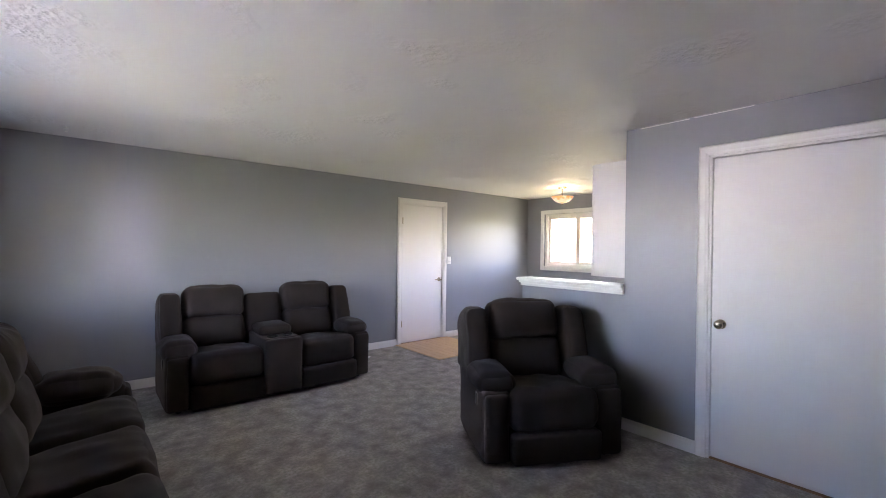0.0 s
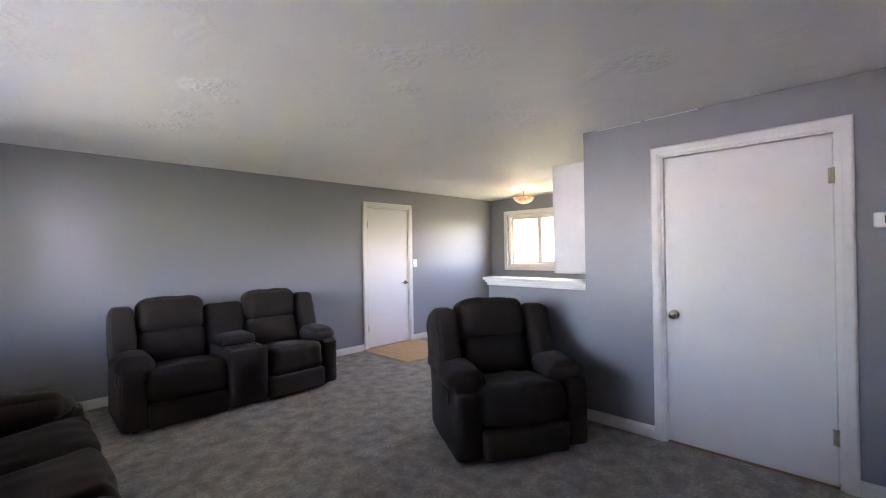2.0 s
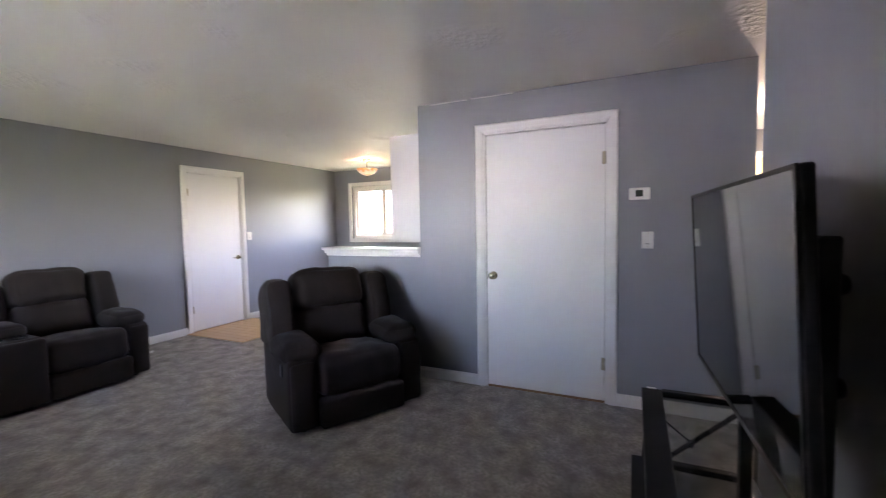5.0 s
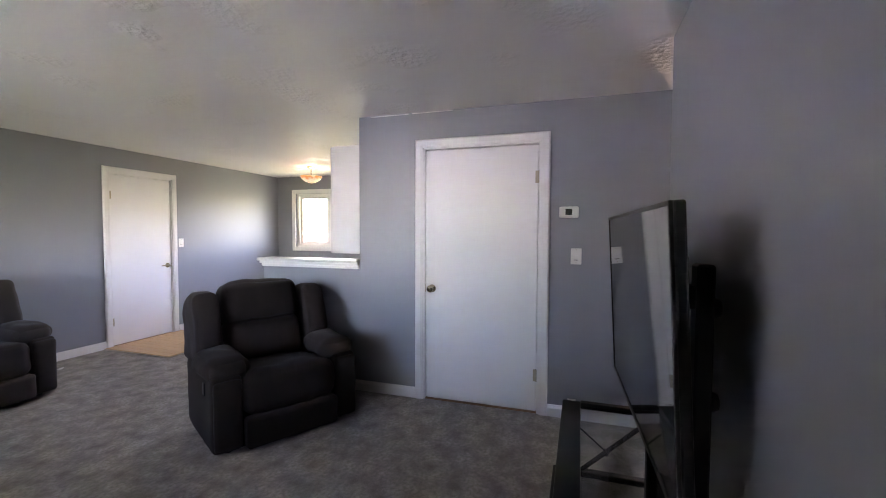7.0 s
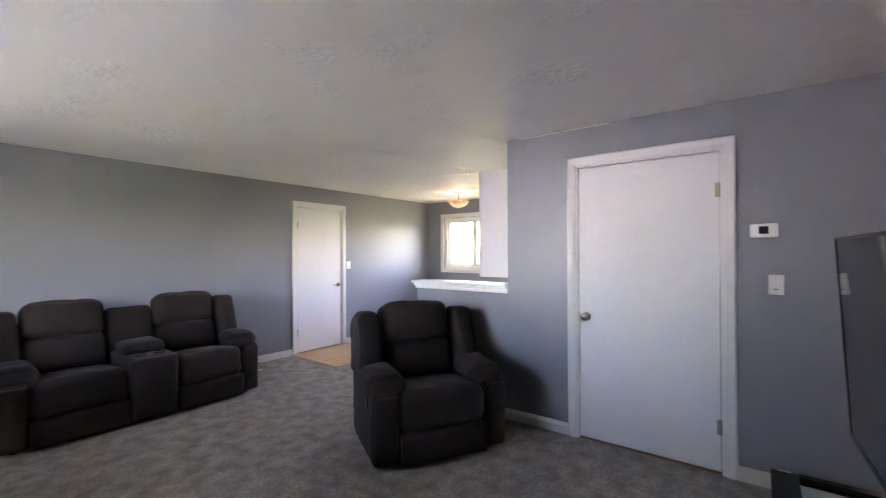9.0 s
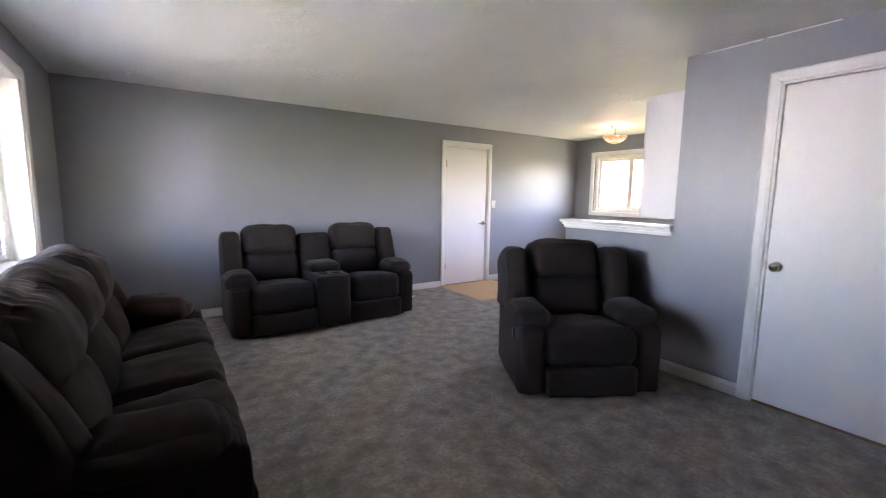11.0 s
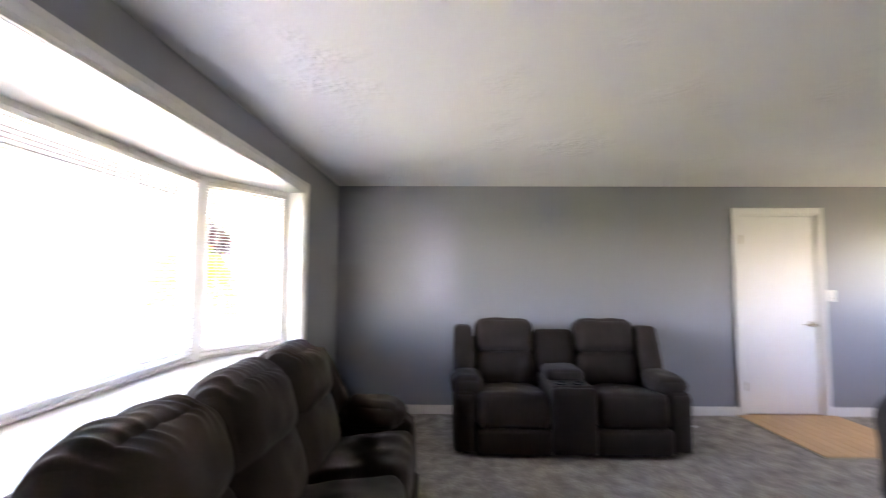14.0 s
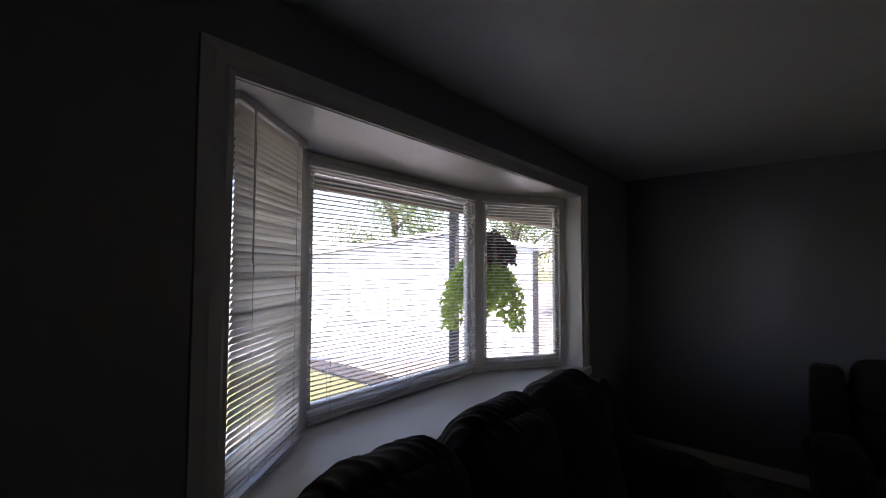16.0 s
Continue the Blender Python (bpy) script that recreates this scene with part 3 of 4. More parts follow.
bay_case = Matrix(((0, 1, 0, XW), (1, 0, 0, BAY0 + 0.006), (0, 0, 1, BAY_SILL + 0.02), (0, 0, 0, 1)))
structure("window_casing", casing_bm(BAY1 - BAY0 - 0.012, BAY_TOP - BAY_SILL - 0.020, 0.086), TRIM, "white casing round the bay opening", "trim").matrix_basis = bay_case
structure("window_apron", boxes(((XW + 0.0, BAY0 - 0.05, BAY_SILL - 0.11), (XW + 0.015, BAY1 + 0.05, BAY_SILL - 0.032)), bevel=0.004), TRIM, "white apron board under the bay sill", "trim")

# ---- kitchen window, lamp, cabinet ----
MK = Matrix(((0, 1, 0, XK + 0.03), (1, 0, 0, WK0), (0, 0, 1, 0), (0, 0, 0, 1)))
sash_window("window_4", MK, WK1 - WK0, WKB, WKT, "white kitchen slider window, two panes", (0.5,), 0.05, DIMMED, 0.044)
CASE_K = Matrix(((0, -1, 0, XK), (1, 0, 0, WK0), (0, 0, 1, WKB), (0, 0, 0, 1)))
kc = ring(WK1 - WK0 + 0.14, -0.07, WKT - WKB + 0.07, 0.07, 0.0, 0.018, 0.005)
structure("window_trim", kc, TRIM, "white casing round the kitchen window", "trim").matrix_basis = CASE_K @ Matrix.Translation((-0.07, 0, 0))

lamp = empty("ceiling_light", pose(5.18, 3.93, H), "semi-flush lamp with an amber alabaster glass bowl", "ceiling lamp")
part("canopy", lathe([(0.0, 0.0), (0.065, 0.0), (0.062, -0.014), (0.03, -0.026), (0.0, -0.026)], 24), KNOB, lamp, "brushed metal canopy", smooth=True)
part("stem", tube([(0, 0, -0.02), (0.006, 0.006, -0.06), (0.010, 0.010, -0.09), (0.002, 0.002, -0.13), (0, 0, -0.25)], 0.008, 8), KNOB, lamp, smooth=True)
bowl = [(0.012, -0.205), (0.06, -0.198), (0.105, -0.18), (0.145, -0.15), (0.168, -0.12), (0.175, -0.108), (0.170, -0.108), (0.14, -0.145), (0.10, -0.172), (0.06, -0.19), (0.012, -0.197)]
part("shade", lathe([(0.92 * r, z - 0.035) for r, z in bowl], 32), LAMP_GLASS, lamp, "glowing amber alabaster glass bowl", smooth=True)
part("finial", lathe([(0.0, -0.267), (0.008, -0.263), (0.010, -0.253), (0.016, -0.243), (0.0, -0.235)], 14), KNOB, lamp, smooth=True)

CY0, CY1, CZ0, CZ1 = 1.905, 2.215, 1.172, 2.105
for i in range(4):
    x0 = 3.05 + i * 0.62
    cab = empty("wall_cabinet", pose(x0, CY0, CZ0), "white upper kitchen cabinet with a plain end panel", "cabinet", "upper kitchen cabinets")
    cw, ch, cd = 0.616, CZ1 - CZ0, CY1 - CY0
    part("body", boxes(((0, 0, 0), (cw, cd - 0.022, ch)), bevel=0.0015), CABINET, cab)
    leaf = part("door", boxes(((0.002, cd - 0.021, 0.002), (cw - 0.002, cd, ch - 0.002)), bevel=0.003), CABINET, cab)
    part("handle", tube([(cw - 0.05, cd, 0.06), (cw - 0.05, cd + 0.028, 0.065), (cw - 0.05, cd + 0.028, 0.155), (cw - 0.05, cd, 0.16)], 0.005, 8), KNOB, leaf, "metal bar handle", smooth=True)
for i in range(4):
    x0 = 3.14 + i * 0.62
    cab = empty("base_cabinet", pose(x0, CY0, 0), "white lower kitchen cabinet below the worktop", "cabinet", "lower kitchen cabinets")
    part("body", boxes(((0, 0, 0.1), (0.616, 0.56, 0.87)), ((0.0, 0.0, 0.0), (0.616, 0.5, 0.1)), bevel=0.002), CABINET, cab)
    leaf = part("door", boxes(((0.003, 0.56, 0.11), (0.613, 0.58, 0.86)), bevel=0.003), CABINET, cab)
    part("handle", tube([(0.55, 0.58, 0.7), (0.55, 0.608, 0.705), (0.55, 0.608, 0.795), (0.55, 0.58, 0.8)], 0.005, 8), KNOB, leaf, smooth=True)
tagged(part("worktop", boxes(((3.112, CY0, 0.872), (5.66, CY0 + 0.61, 0.91)), bevel=0.006, segs=2), COUNTER), "dark speckled kitchen worktop on the cabinets", "worktop")

# ---- reclining seats ----
def seat_group(name, m, plan, label, category, tall=0.0, back_end=0.86, gathers=0.003, wide_back=0.88):
    """A reclining seat. plan: (kind, width) from one end to the other; local x along it, y to the back, z up; arms' fronts at y = 0."""
    ob = empty(name, m, label, category)
    total = sum(w for _, w in plan)
    x = -total / 2
    part("base", boxes(((-total / 2 + 0.04, 0.02, 0.02), (total / 2 - 0.04, 0.66, 0.24)), bevel=0.02), FABRIC_DARK, ob, "dark base")
    b = back_end
    part("back_shell", prism(((0.56, 0.14), (b - 0.12, 0.14), (b - 0.02, 0.50), (b, 0.72 + tall), (b - 0.03, 0.80 + tall), (b - 0.14, 0.82 + tall), (0.56, 0.42)), -total / 2 + 0.035, total / 2 - 0.035, lambda u, v, d: (d, u, v)), FABRIC, ob, "upholstered back shell")
    for fx in (-total / 2 + 0.1, total / 2 - 0.1):
        for fy in (0.08, 0.58):
            part("foot", lathe([(0.022, 0.0), (0.026, 0.03)], 10), PLASTIC, ob, m=Matrix.Translation((fx, fy, 0)))
    lean = -15
    for k, (kind, w) in enumerate(plan):
        c = x + w / 2
        s = k + len(plan) * 3
        if kind == "arm":
            end = -1 if k == 0 else 1
            side = cushion((w, 0.66, 0.466 + tall), 0.035, (0.010, 0.010, 0), 14, 0.004, s)
            for v in side.verts:
                if v.co.y > 0.0:
                    v.co.z = max(v.co.z, -0.233 + 0.42 * max(0.0, v.co.y - 0.16))
            part("side_panel", side, FABRIC, ob, m=Matrix.Translation((c, 0.345, 0.251 + tall / 2)), smooth=True)
            part("arm_front", cushion((w * 0.93, 0.06, 0.436 + tall), 0.03, (0, 0.016, 0), 12, 0.004, s + 1), FABRIC, ob, "", Matrix.Translation((c, 0.022, 0.245 + tall / 2)), True)
            pad = cushion((w + 0.085, 0.37, 0.145), 0.070, (0.016, 0.026, 0.024), 22, 0.011, s + 2)
            part("arm_pad", pad, FABRIC, ob, "pillow-topped arm", pose(c - end * 0.022, 0.245, 0.506 + tall, 3, 0, 0), True)
            low = 0.02 if tall else 0.0
            wing = cushion((0.18 if tall else 0.155, 0.46, 0.50 - low), 0.088 if tall else 0.042, (0.010, 0.016, 0.004), 22, 0.007, s + 3)
            for v in wing.verts:
                up = v.co.z / (0.50 - low) + 0.5
                if v.co.y < 0:
                    v.co.y *= 1 - (0.80 if tall else 0.66) * max(0.0, min(1.0, up)) ** 1.5
                else:
                    v.co.y += 0.04 * up
                if v.co.y > 0.03:
                    v.co.z -= 2.4 * max(0.0, up) * (v.co.y - 0.03) ** 2
            part("wing", wing, FABRIC, ob, "padded side wing", pose(c - end * 0.006, 0.605, 0.684 + tall / 2 - low / 2, 0, 0, 0), True)
            if end < 0 or len(plan) > 3:
                part("recline_pull", boxes(((-0.004, -0.02, -0.04), (0.004, 0.02, 0.04)), bevel=0.003), PLASTIC, ob, "black recliner pull", Matrix.Translation((c + end * (w / 2 + 0.008), 0.17, 0.395)))
        elif kind == "seat":
            part("footrest", cushion((w - 0.008, 0.12, 0.195), 0.024, (0, 0.008, 0), 14, 0.005, s), FABRIC, ob, "closed footrest panel", Matrix.Translation((c, 0.008, 0.118)), True)
            part("seat", cushion((w - 0.004, 0.60, 0.262), 0.070, (0.0, 0.010, 0.022), 26, 0.012, s + 1), FABRIC, ob, "seat cushion", pose(c, 0.268, 0.318, -6, 0, 0), True)
            if tall:
                part("backrest_lower", cushion((w * 0.94, 0.27, 0.40), 0.10, (0.0, 0.045, 0.01), 22, 0.010, s + 2), FABRIC, ob, "", pose(c, 0.575, 0.530 + tall / 2, lean, 0, 0), True)
                part("backrest_upper", cushion((w * wide_back, 0.28, 0.38), 0.135, (0.0, 0.045, 0.024), 96, 0.010, s + 3, pucker=gathers), FABRIC, ob, "gathered headrest cushion", pose(c, 0.628, 0.772 + tall, lean, 0, 0), True)
            else:
                part("backrest_lower", cushion((w * wide_back * 1.05, 0.25, 0.34), 0.090, (0.0, 0.026, 0.0), 26, 0.009, s + 2, taper=-0.03), FABRIC, ob, "lumbar cushion", pose(c, 0.583, 0.550, lean, 0, 0), True)
                part("backrest_upper", cushion((w * wide_back, 0.25, 0.31), 0.072, (0.008, 0.034, 0.012), 34, 0.009, s + 3, pucker=gathers), FABRIC, ob, "headrest cushion over a gathered crease", pose(c, 0.645, 0.826, lean, 0, 0), True)
        else:
            part("console_front", cushion((w, 0.09, 0.50), 0.03, (0, 0.010, 0), 12, 0.003, s), FABRIC, ob, "", Matrix.Translation((c, -0.008, 0.275)), True)
            part("console_box", boxes(((c - w / 2 + 0.006, 0.0, 0.05), (c + w / 2 - 0.006, 0.60, 0.532)), bevel=0.02, segs=2), FABRIC, ob, "console between the seats")
            for dx in (-0.07, 0.07):
                cup = lathe([(0.0, 0.534), (0.040, 0.534), (0.044, 0.538), (0.046, 0.543), (0.050, 0.543), (0.050, 0.528), (0.0, 0.528)], 24)
                part("cup_holder", cup, PLASTIC, ob, "black cup holder", Matrix.Translation((c + dx, 0.09, 0)), True)
            part("console_lid", cushion((w - 0.03, 0.30, 0.10), 0.045, (0, 0.01, 0.015), 14, 0.005, s + 1), FABRIC, ob, "padded console lid", Matrix.Translation((c, 0.34, 0.565)), True)
            part("console_back", cushion((w + 0.02, 0.20, 0.50), 0.05, (0, 0.015, 0), 14, 0.005, s + 2), FABRIC, ob, "", pose(c, 0.64, 0.64, lean, 0, 0), True)
        x += w
    return ob


seat_group("loveseat", pose(1.222, 4.285, 0), [("arm", 0.17), ("seat", 0.585), ("console", 0.34), ("seat", 0.585), ("arm", 0.17)],
           "dark brown two-seat reclining loveseat with centre console", "sofa")
seat_group("recliner", pose(2.130, 1.912, 0, 0, 0, -29.5), [("arm", 0.175), ("seat", 0.615), ("arm", 0.175)],
           "dark brown upholstered recliner with pillow arms", "armchair")
seat_group("sofa", pose(0.02, 2.71, 0, 0, 0, 90), [("arm", 0.175), ("seat", 0.57), ("seat", 0.57), ("seat", 0.57), ("arm", 0.175)],
           "dark brown three-seat reclining sofa under the bay window", "sofa", 0.035, 0.875, 0.020, 1.0)

# ---- television on its stand ----
tv = empty("television", Matrix.Translation((1.492, -0.066, 1.0595)) @ pose(0, 0, 0, 3.04, 0, 182.52), "large black flat television, switched off and glossy", "television")
# local x along, y to the back, z up
A, B = 0.608, 0.382
part("housing", boxes(((-A, 0.006, -B), (A, 0.034, B)), bevel=0.006, segs=2), PLASTIC, tv)
part("screen", boxes(((-A + 0.012, 0.0, -B + 0.017), (A - 0.012, 0.007, B - 0.011))), SCREEN, tv, "dark mirror-like screen")
part("bezel", boxes(((-A, -0.003, -B), (-A + 0.013, 0.0065, B)), ((A - 0.013, -0.003, -B), (A, 0.0065, B)), ((-A + 0.013, -0.003, B - 0.012), (A - 0.013, 0.0065, B)), ((-A + 0.013, -0.003, -B), (A - 0.013, 0.0065, -B + 0.018)), bevel=0.0015), PLASTIC, tv, "thin black bezel")
part("rear_cover", boxes(((-0.42, 0.032, -0.30), (0.42, 0.068, 0.16)), bevel=0.02, segs=2), PLASTIC, tv)
for sx in (-0.36, 0.36):
    part("mount_rail", boxes(((sx - 0.018, 0.068, -0.24), (sx + 0.018, 0.095, 0.24)), bevel=0.003), STEEL, tv, "slotted mounting rail")

stand = empty("television_stand", pose(1.45, 0, 0), "black steel television stand with smoked glass shelves", "tv stand")
SX = 0.525


def tier(z, y0, y1, front_w, back_w, thick):
    """One frame of the stand: a broad front rail, a back rail and two end rails."""
    part("front_rail", boxes(((-SX, y1 - front_w, z - thick), (SX, y1, z)), bevel=0.005, segs=2), STEEL, stand)
    part("rear_rail", boxes(((-SX, y0, z - thick), (SX, y0 + back_w, z)), bevel=0.005, segs=2), STEEL, stand)
    for sx in (-1, 1):
        part("end_rail", boxes(((sx * SX - 0.02, y0 + back_w, z - thick + 0.002), (sx * SX + 0.02, y1 - front_w, z - 0.002)), bevel=0.004), STEEL, stand)


tier(0.535, -0.285, 0.187, 0.085, 0.062, 0.034)
tier(0.195, -0.262, 0.228, 0.090, 0.062, 0.034)
for sx in (-1, 1):
    for y0, y1, drift in ((0.105, 0.165, 0.03), (-0.275, -0.23, 0.008)):
        part("leg", prism(((y0, 0.501), (y1, 0.501), (y1 + drift, 0.0), (y0 + drift, 0.0)), sx * SX - 0.02, sx * SX + 0.02, lambda u, v, d: (d, u, v)), STEEL, stand)
    part("brace", tube([(sx * SX, 0.10, 0.185), (sx * SX, -0.235, 0.505)], 0.011, 8), STEEL, stand, "diagonal steel brace")
    part("brace_wire", tube([(sx * SX - 0.004, 0.10, 0.40), (sx * SX - 0.004, -0.03, 0.295)], 0.004, 6), STEEL, stand, "thin cross brace")
    part("brace_bolt", lathe([(0.0, -0.015), (0.013, -0.015), (0.013, 0.015), (0.0, 0.015)], 12), STEEL, stand, m=pose(sx * SX, -0.018, 0.297, 0, 90, 0))
    part("shelf_pad", boxes(((sx * SX - 0.008, 0.125, 0.535), (sx * SX + 0.008, 0.165, 0.538)), bevel=0.001), WHITE_PLASTIC, stand, "pale rubber shelf pad")
part("glass_top", boxes(((-SX + 0.021, -0.222, 0.512), (SX - 0.021, 0.101, 0.520)), bevel=0.002), SHELF_GLASS, stand, "smoked glass top")
part("glass_shelf", boxes(((-SX + 0.021, -0.199, 0.172), (SX - 0.021, 0.137, 0.180)), bevel=0.002), SHELF_GLASS, stand, "smoked glass lower shelf")
for sx in (-0.36, 0.36):
    column = part("column", boxes(((sx - 0.032, -0.215, 0.02), (sx + 0.032, -0.172, 1.285)), bevel=0.006), STEEL, stand, "upright steel column")
    for z in (0.92, 1.17):
        part("clamp_knob", lathe([(0, 0), (0.024, 0), (0.027, 0.006), (0.022, 0.018), (0, 0.020)], 12), PLASTIC, column, "round clamp knob", pose(sx, -0.216, z, 90, 0, 0), True)
for z in (0.86, 1.20):
    part("cross_bar", boxes(((-0.40, -0.171, z - 0.03), (0.44, -0.150, z + 0.03)), bevel=0.004), STEEL, stand, "mounting bar")
part("foot_plate", boxes(((-0.45, -0.229, 0.0), (0.45, -0.15, 0.02)), bevel=0.004), STEEL, stand)

# ---- hallway ----
MH = Matrix(((0, 1, 0, HX + 0.03), (1, 0, 0, -1.38), (0, 0, 1, 0), (0, 0, 0, 1)))
sash_window("window_5", MH, 0.82, 0.95, 2.08, "white hallway window behind a cream curtain")
cur = bmesh.new()
prev = None
for k in range(61):
    y = -1.42 + k * 0.015
    col = [cur.verts.new((HX - 0.05 + 0.018 * math.sin(k * 0.8), y, z)) for z in (0.5, 2.0)]
    if prev:
        cur.faces.new((prev[0], col[0], col[1], prev[1]))
    prev = col
bmesh.ops.solidify(cur, geom=cur.faces[:], thickness=0.002)
curtain = empty("curtain", pose(0, 0, 0), "cream curtain on a rod at the hall window", "curtain")
part("cloth", cur, CURTAIN, curtain, smooth=True)
part("rod", tube([(HX - 0.05, -1.46, 2.03), (HX - 0.05, -0.47, 2.03)], 0.012, 8), WHITE_PLASTIC, curtain)

# ---- outdoors ----
GZ = -0.5
structure("ground", boxes(((-400, -400, GZ - 0.3), (400, 400, GZ))), GRASS, "mown lawn around the house", "lawn")
# First slab is added to keep green lawn bounce out of the bay.
structure("driveway", boxes(((-5.2, -9.0, GZ), (XW - T - 0.6, 4.8, GZ + 0.02)), ((-9.5, 6.8, GZ), (-1.2, 18.95, GZ + 0.02)), ((-60, 19.0, GZ), (-1.2, 60.0, GZ + 0.02))), CONCRETE, "pale concrete drive beside the house", "driveway")
structure("house_base", boxes(((XW - T, -1.6, GZ), (XK + T, YB + T, -0.125))), CONCRETE, "concrete foundation", "foundation")
EAVE = -1.95
structure("eave_fascia", boxes(((EAVE - 0.030, -2.1, 2.005), (EAVE - 0.002, YB + 1.3, 2.145)), bevel=0.004), FASCIA, "tan painted fascia board along the eave", "trim")
# Overhang past XK is added, out of view, to keep sun off the kitchen window.
structure("house_roof", prism([(EAVE, 2.03), (XW - T - 0.004, 2.452), (XK + 0.9, 2.452), (XK + 0.9, 2.52), (2.6, 4.2), (EAVE, 2.13)], -2.1, YB + 1.3, lambda u, v, d: (u, d, v)), ROOF, "shingled low roof of the house", "roof")

# neighbour's white building, gable end towards the bay
PA, PB = Vector((-11.5, 3.4, GZ)), Vector((-4.1, 9.75, GZ))
along = (PB - PA).normalized()
back = Vector((-along.y, along.x, 0))
L = (PB - PA).length
shed = empty("white_outbuilding", Matrix(((along.x, back.x, 0, PA.x), (along.y, back.y, 0, PA.y), (0, 0, 1, GZ), (0, 0, 0, 1))), "white lap-sided outbuilding with a low gable roof", "outbuilding")
apex = L * 0.80


def shed_top(x):
    return 1.55 + 1.22 * x / apex if x < apex else 2.77 - 0.30 * (x - apex) / (L - apex)


part("wall", prism([(0, 0), (L, 0), (L, shed_top(L)), (apex, shed_top(apex)), (0, shed_top(0))], 0.0, 6.0, lambda u, v, d: (u, d, v)), SIDING, shed)
z = 0.1
while z < 2.75:
    x0 = 0.0 if z < 1.5 else max(0.0, (z + 0.1 - 1.55) / 1.22 * apex)
    x1 = L if z + 0.12 < 2.47 else min(L, apex + (2.77 - z - 0.1) / 0.30 * (L - apex))
    if x1 - x0 > 0.2:
        part("siding_board", prism([(0.0, 0.0), (-0.018, 0.0), (-0.004, 0.112), (0.0, 0.112)], x0, x1, lambda u, v, d, zz=z: (d, u, v + zz)), SIDING, shed)
    z += 0.114
part("roof", prism([(-0.3, shed_top(0) - 0.05), (apex, shed_top(apex) + 0.02), (L + 0.25, shed_top(L) - 0.04), (L + 0.25, shed_top(L) + 0.05), (apex, shed_top(apex) + 0.12), (-0.3, shed_top(0) + 0.05)], -0.06, 6.2, lambda u, v, d: (u, d, v)), SIDING, shed, "white metal roof edge")
part("corner_board", boxes(((L - 0.09, -0.03, 0), (L + 0.02, 0.06, 2.42)), bevel=0.004), POST, shed, "grey corner board")
win = part("window", ring(0.9, 0.9, 1.7, 0.06, -0.04, 0.0), VINYL, shed, m=Matrix.Translation((L * 0.58, 0, 0)))
part("pane", boxes(((0.06, -0.022, 0.96), (0.84, -0.02, 1.64))), SIDING, win)

walkway = structure("edging", boxes(((-8.6, 6.15, GZ), (-4.9, 6.75, GZ + 0.012))), CONCRETE, "strip of dark edging slabs in the lawn", "paving")
slab = mesh_of("slab", boxes(((-0.27, -0.26, 0), (0.27, 0.26, 0.03)), bevel=0.01), PAVER)
for k in range(6):
    shared("slab", slab, walkway, pose(-8.2 + k * 0.6, 6.45 - 0.01 * k, GZ + 0.012, 0, 0, 3 * math.sin(k * 2)))
porch = empty("porch", pose(-2.80, 5.18, GZ), "dark porch post carrying a tan eave", "porch")
part("post", boxes(((-0.045, -0.045, 0), (0.045, 0.045, 2.85)), bevel=0.006), POST, porch, "dark painted post")
part("eave_beam", boxes(((-0.06, -0.05, 2.86), (1.8, 0.06, 3.0)), bevel=0.004), FASCIA, porch, "tan eave board")
part("bracket", boxes(((0.53, -0.48, 2.86), (0.57, -0.05, 2.92)), bevel=0.004), POST, porch)
part("deck", boxes(((-0.1, -0.1, -0.0), (1.7, 2.2, 0.16)), bevel=0.01), CONCRETE, porch)


def leaf_cloud(count, place, size, seed, lift=0.0):
    """Many small folded leaves; place() gives each one's centre."""
    rnd = random.Random(seed)
    verts, faces = [], []
    for _ in range(count):
        c = place(rnd)
        s = size * rnd.uniform(0.6, 1.35)
        r = Euler((rnd.uniform(-1.2, 1.2) + lift, rnd.uniform(-1.2, 1.2), rnd.uniform(0, 6.3))).to_matrix()
        i = len(verts)
        for p in ((-0.5, 0, 0.0), (0, -0.36, 0.1), (0.62, 0, 0), (0, 0.36, 0.1)):
            verts.append(c + r @ (Vector(p) * s))
        faces += [(i, i + 1, i + 2), (i, i + 2, i + 3)]
    me = bpy.data.meshes.new("leaves")
    me.from_pydata([tuple(v) for v in verts], [], faces)
    return me


def leafy(name, me, mat, parent, label=""):
    me.materials.append(mat)
    ob = new(name, me)
    ob.parent = parent
    if label:
        ob["label"] = label
    return ob


# hanging basket
bk = empty("hanging_basket", pose(-1.915, 4.452, 1.594) @ Matrix.Scale(0.9, 4), "hanging flower basket with lime trailing and plum foliage", "hanging plant")
part("basket", lathe([(0.0, -0.19), (0.08, -0.18), (0.13, -0.13), (0.16, -0.05), (0.165, 0.0), (0.15, 0.0), (0.0, -0.01)], 20), COIR, bk, "brown coir basket", smooth=True)
for k in range(3):
    a = 2.1 * k
    part("hanger_wire", tube([(0.16 * math.cos(a), 0.16 * math.sin(a), 0), (0.0, 0.0, 0.40)], 0.0025, 5), STEEL, bk)
part("hanger_hook", tube([(0, 0, 0.39), (0, 0, 0.50)], 0.003, 5), STEEL, bk)


def trailing(rnd):
    a, s = rnd.uniform(0, 6.28), rnd.random()
    lobe = 0.78 + 0.22 * math.sin(3 * a + 1)
    r = (0.16 + 0.25 * math.sin(min(1, s * 1.5) * 1.6)) * lobe * rnd.uniform(0.75, 1.08)
    return Vector((r * math.cos(a), r * math.sin(a), 0.06 - 0.72 * s * lobe))


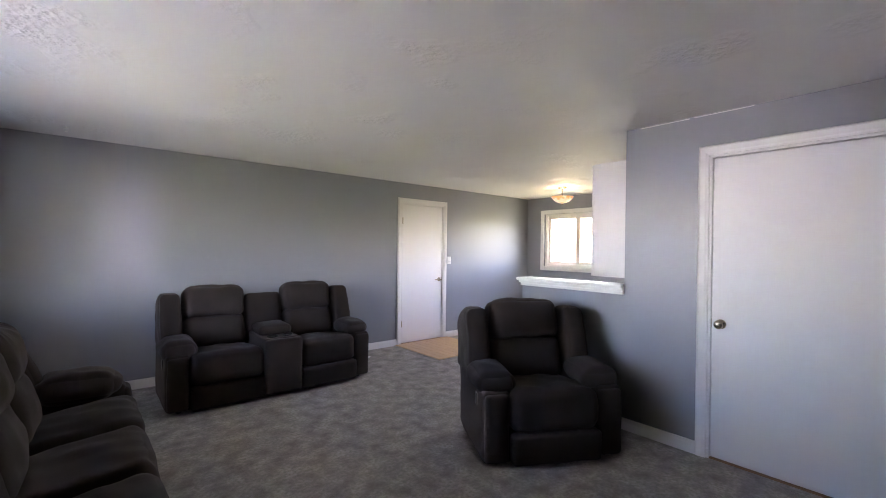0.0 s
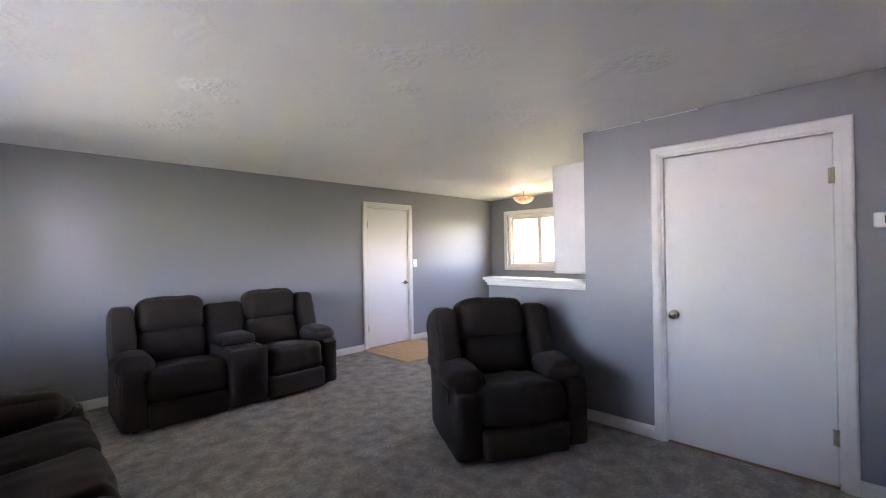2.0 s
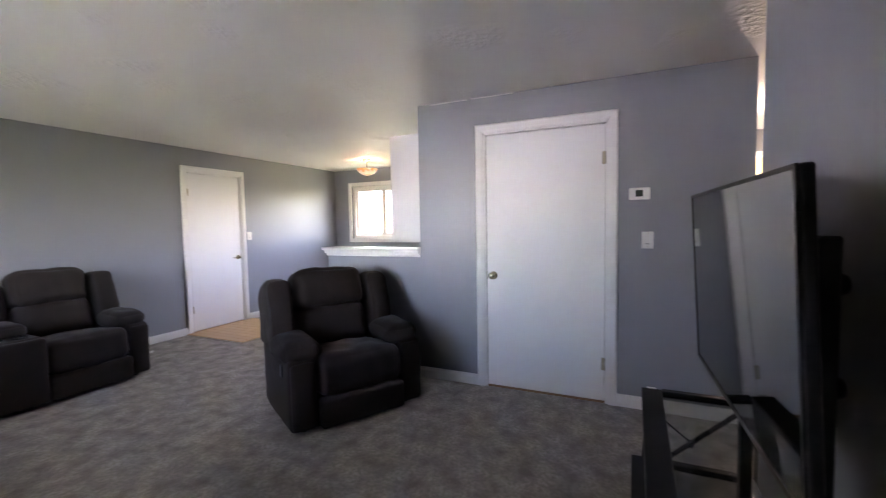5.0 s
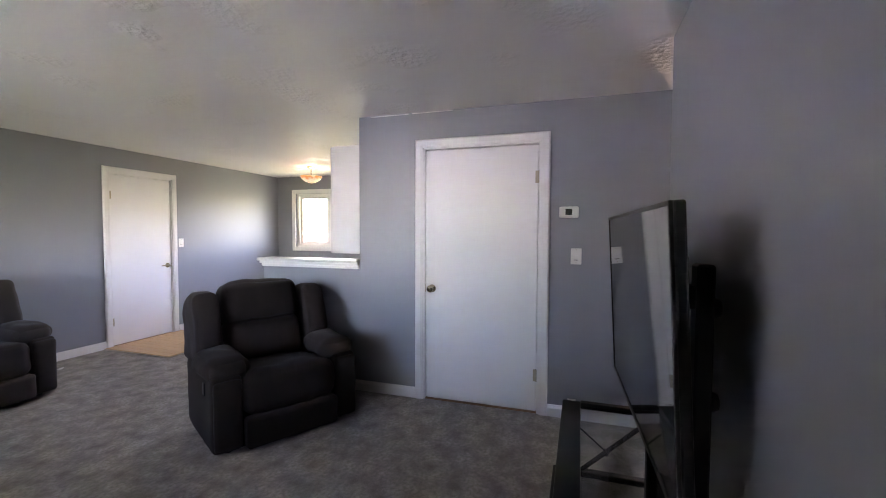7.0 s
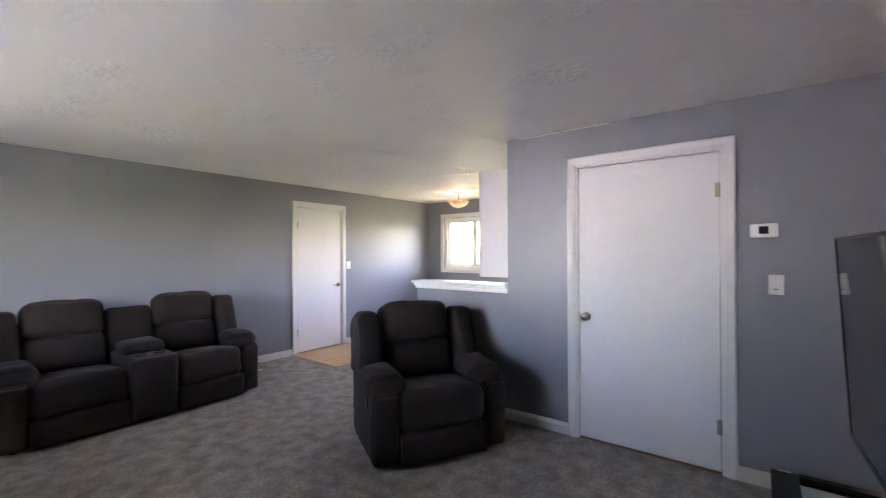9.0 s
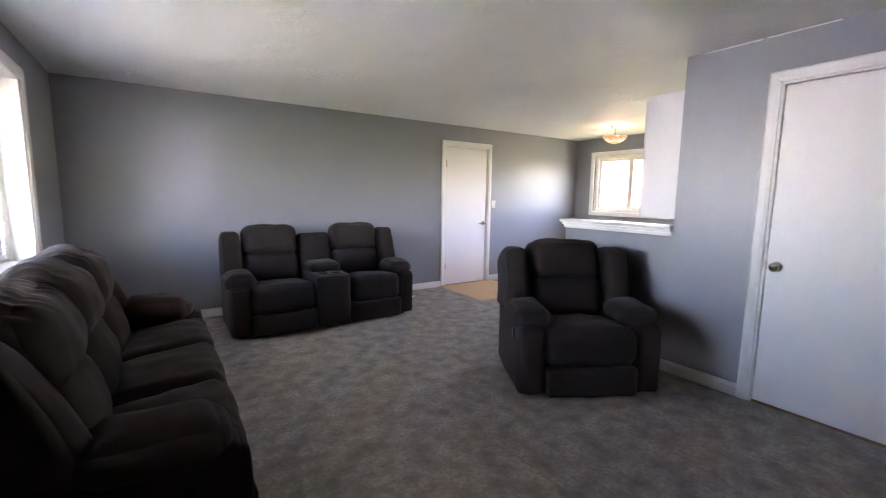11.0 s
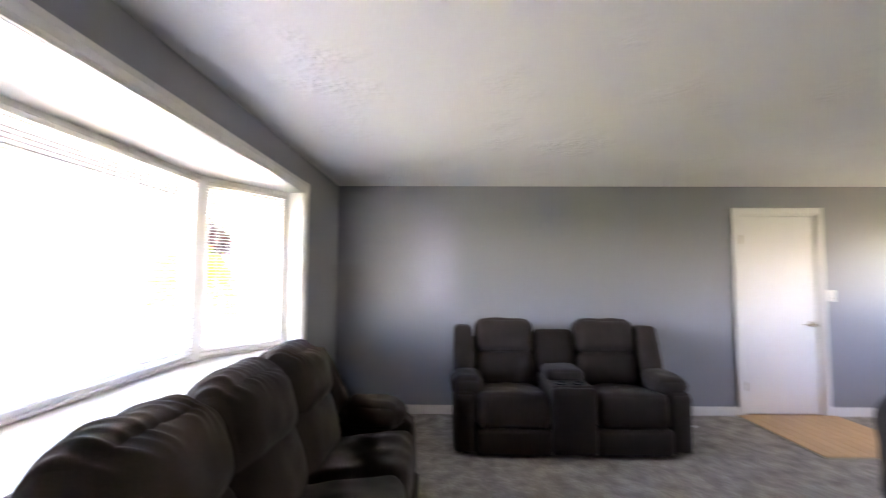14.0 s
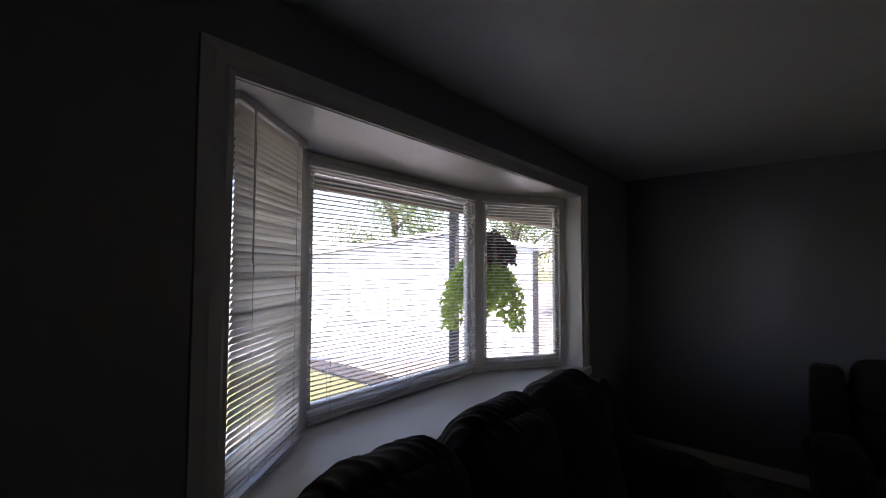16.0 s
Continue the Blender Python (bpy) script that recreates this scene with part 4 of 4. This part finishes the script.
def crown_top(rnd):
    a, s = rnd.uniform(0, 6.28), rnd.random() ** 0.5
    return Vector((0.10 + 0.22 * s * math.cos(a), 0.09 + 0.22 * s * math.sin(a), 0.04 + 0.22 * (1 - s) + rnd.uniform(-0.10, 0.08)))


leafy("trailing_leaves", leaf_cloud(3000, trailing, 0.062, 5, 0.6), LIME, bk, "lime green trailing leaves")
leafy("top_leaves", leaf_cloud(900, crown_top, 0.06, 6), PLUM, bk, "dark plum foliage")
leafy("flowers", leaf_cloud(70, lambda r: crown_top(r) * 1.08 - Vector((0, 0, 0.04)), 0.045, 7), PETAL, bk, "small red flowers")


def tree(x, y, height, spread, seed, label):
    rnd = random.Random(seed)
    ob = empty("tree", pose(x, y, GZ), label, "tree", "trees behind the outbuilding")
    trunk = [(0.15 * math.sin(k * 0.9 + seed) * k / 6, 0.12 * math.cos(k * 1.3 + seed) * k / 6, height * 0.62 * k / 6) for k in range(7)]
    part("trunk", tube(trunk, [0.2 * spread / 2.5 * (1 - 0.11 * k) for k in range(7)], 9), BARK, ob, smooth=True)
    tips = []
    for k in range(9):
        a = 2.4 * k + rnd.uniform(-0.4, 0.4)
        s = Vector(trunk[3 + k % 4])
        e = s + Vector((math.cos(a) * spread * rnd.uniform(0.45, 0.95), math.sin(a) * spread * rnd.uniform(0.45, 0.95), height * rnd.uniform(0.10, 0.32)))
        mid = (s + e) / 2 + Vector((0, 0, 0.25))
        part("limb", tube([s, mid, e], [0.07, 0.045, 0.015], 6), BARK, ob, smooth=True)
        tips += [mid, e, e + Vector((rnd.uniform(-0.5, 0.5), rnd.uniform(-0.5, 0.5), rnd.uniform(0.2, 0.9)))]

    def spot(r):
        c = tips[r.randrange(len(tips))]
        d = Vector((r.gauss(0, 1), r.gauss(0, 1), r.gauss(0, 0.7)))
        return c + d.normalized() * (r.random() ** 0.4) * spread * 0.33

    leafy("crown", leaf_cloud(9500, spot, 0.10, seed + 50), LEAF, ob, "open leafy crown")
    return ob


tree(-12.5, 13.5, 7.0, 3.0, 1, "broad leafy tree behind the white outbuilding")
tree(-8.6, 16.5, 6.5, 2.8, 2, "leafy tree beyond the white outbuilding")
tree(-5.2, 22.0, 5.0, 2.4, 4, "smaller leafy tree across the lawn")
tree(22.0, 11.0, 5.0, 2.6, 5, "leafy tree outside the kitchen window")

# ---- plank floor pieces ----
plank = mesh_of("plank", boxes(((0, 0, 0.0), (0.0955, 0.60, 0.009)), bevel=0.0015), WOOD)
half = mesh_of("plank", boxes(((0, 0, 0.0), (0.0955, 0.3665, 0.009)), bevel=0.0015), WOOD)
for r in range(10):
    y = 4.302
    for me, step in ((plank, 0.602), (half, 0.3685)) if r % 2 else ((half, 0.3685), (plank, 0.602)):
        shared("plank", me, entry_floor, pose(3.152 + r * 0.0966, y, 0.003))
        y += step
structure("floor_strip", boxes(((3.132, 4.282, 0.0), (3.150, YB, 0.008)), ((3.150, 4.282, 0.0), (4.12, 4.300, 0.008)), bevel=0.002), HINGE, "thin metal strip between carpet and planks", "trim")
scrap = tagged(part("paper_scrap", prism(((-0.035, -0.008), (0.0, -0.014), (0.034, -0.004), (0.026, 0.010), (-0.030, 0.012)), 0.001, 0.006, lambda u, v, d: (u, v, d + 0.15 * abs(u))), WHITE_PLASTIC, m=pose(2.53, 4.945, 0, 0, 0, 25)), "small white paper scrap on the carpet", "paper scrap")
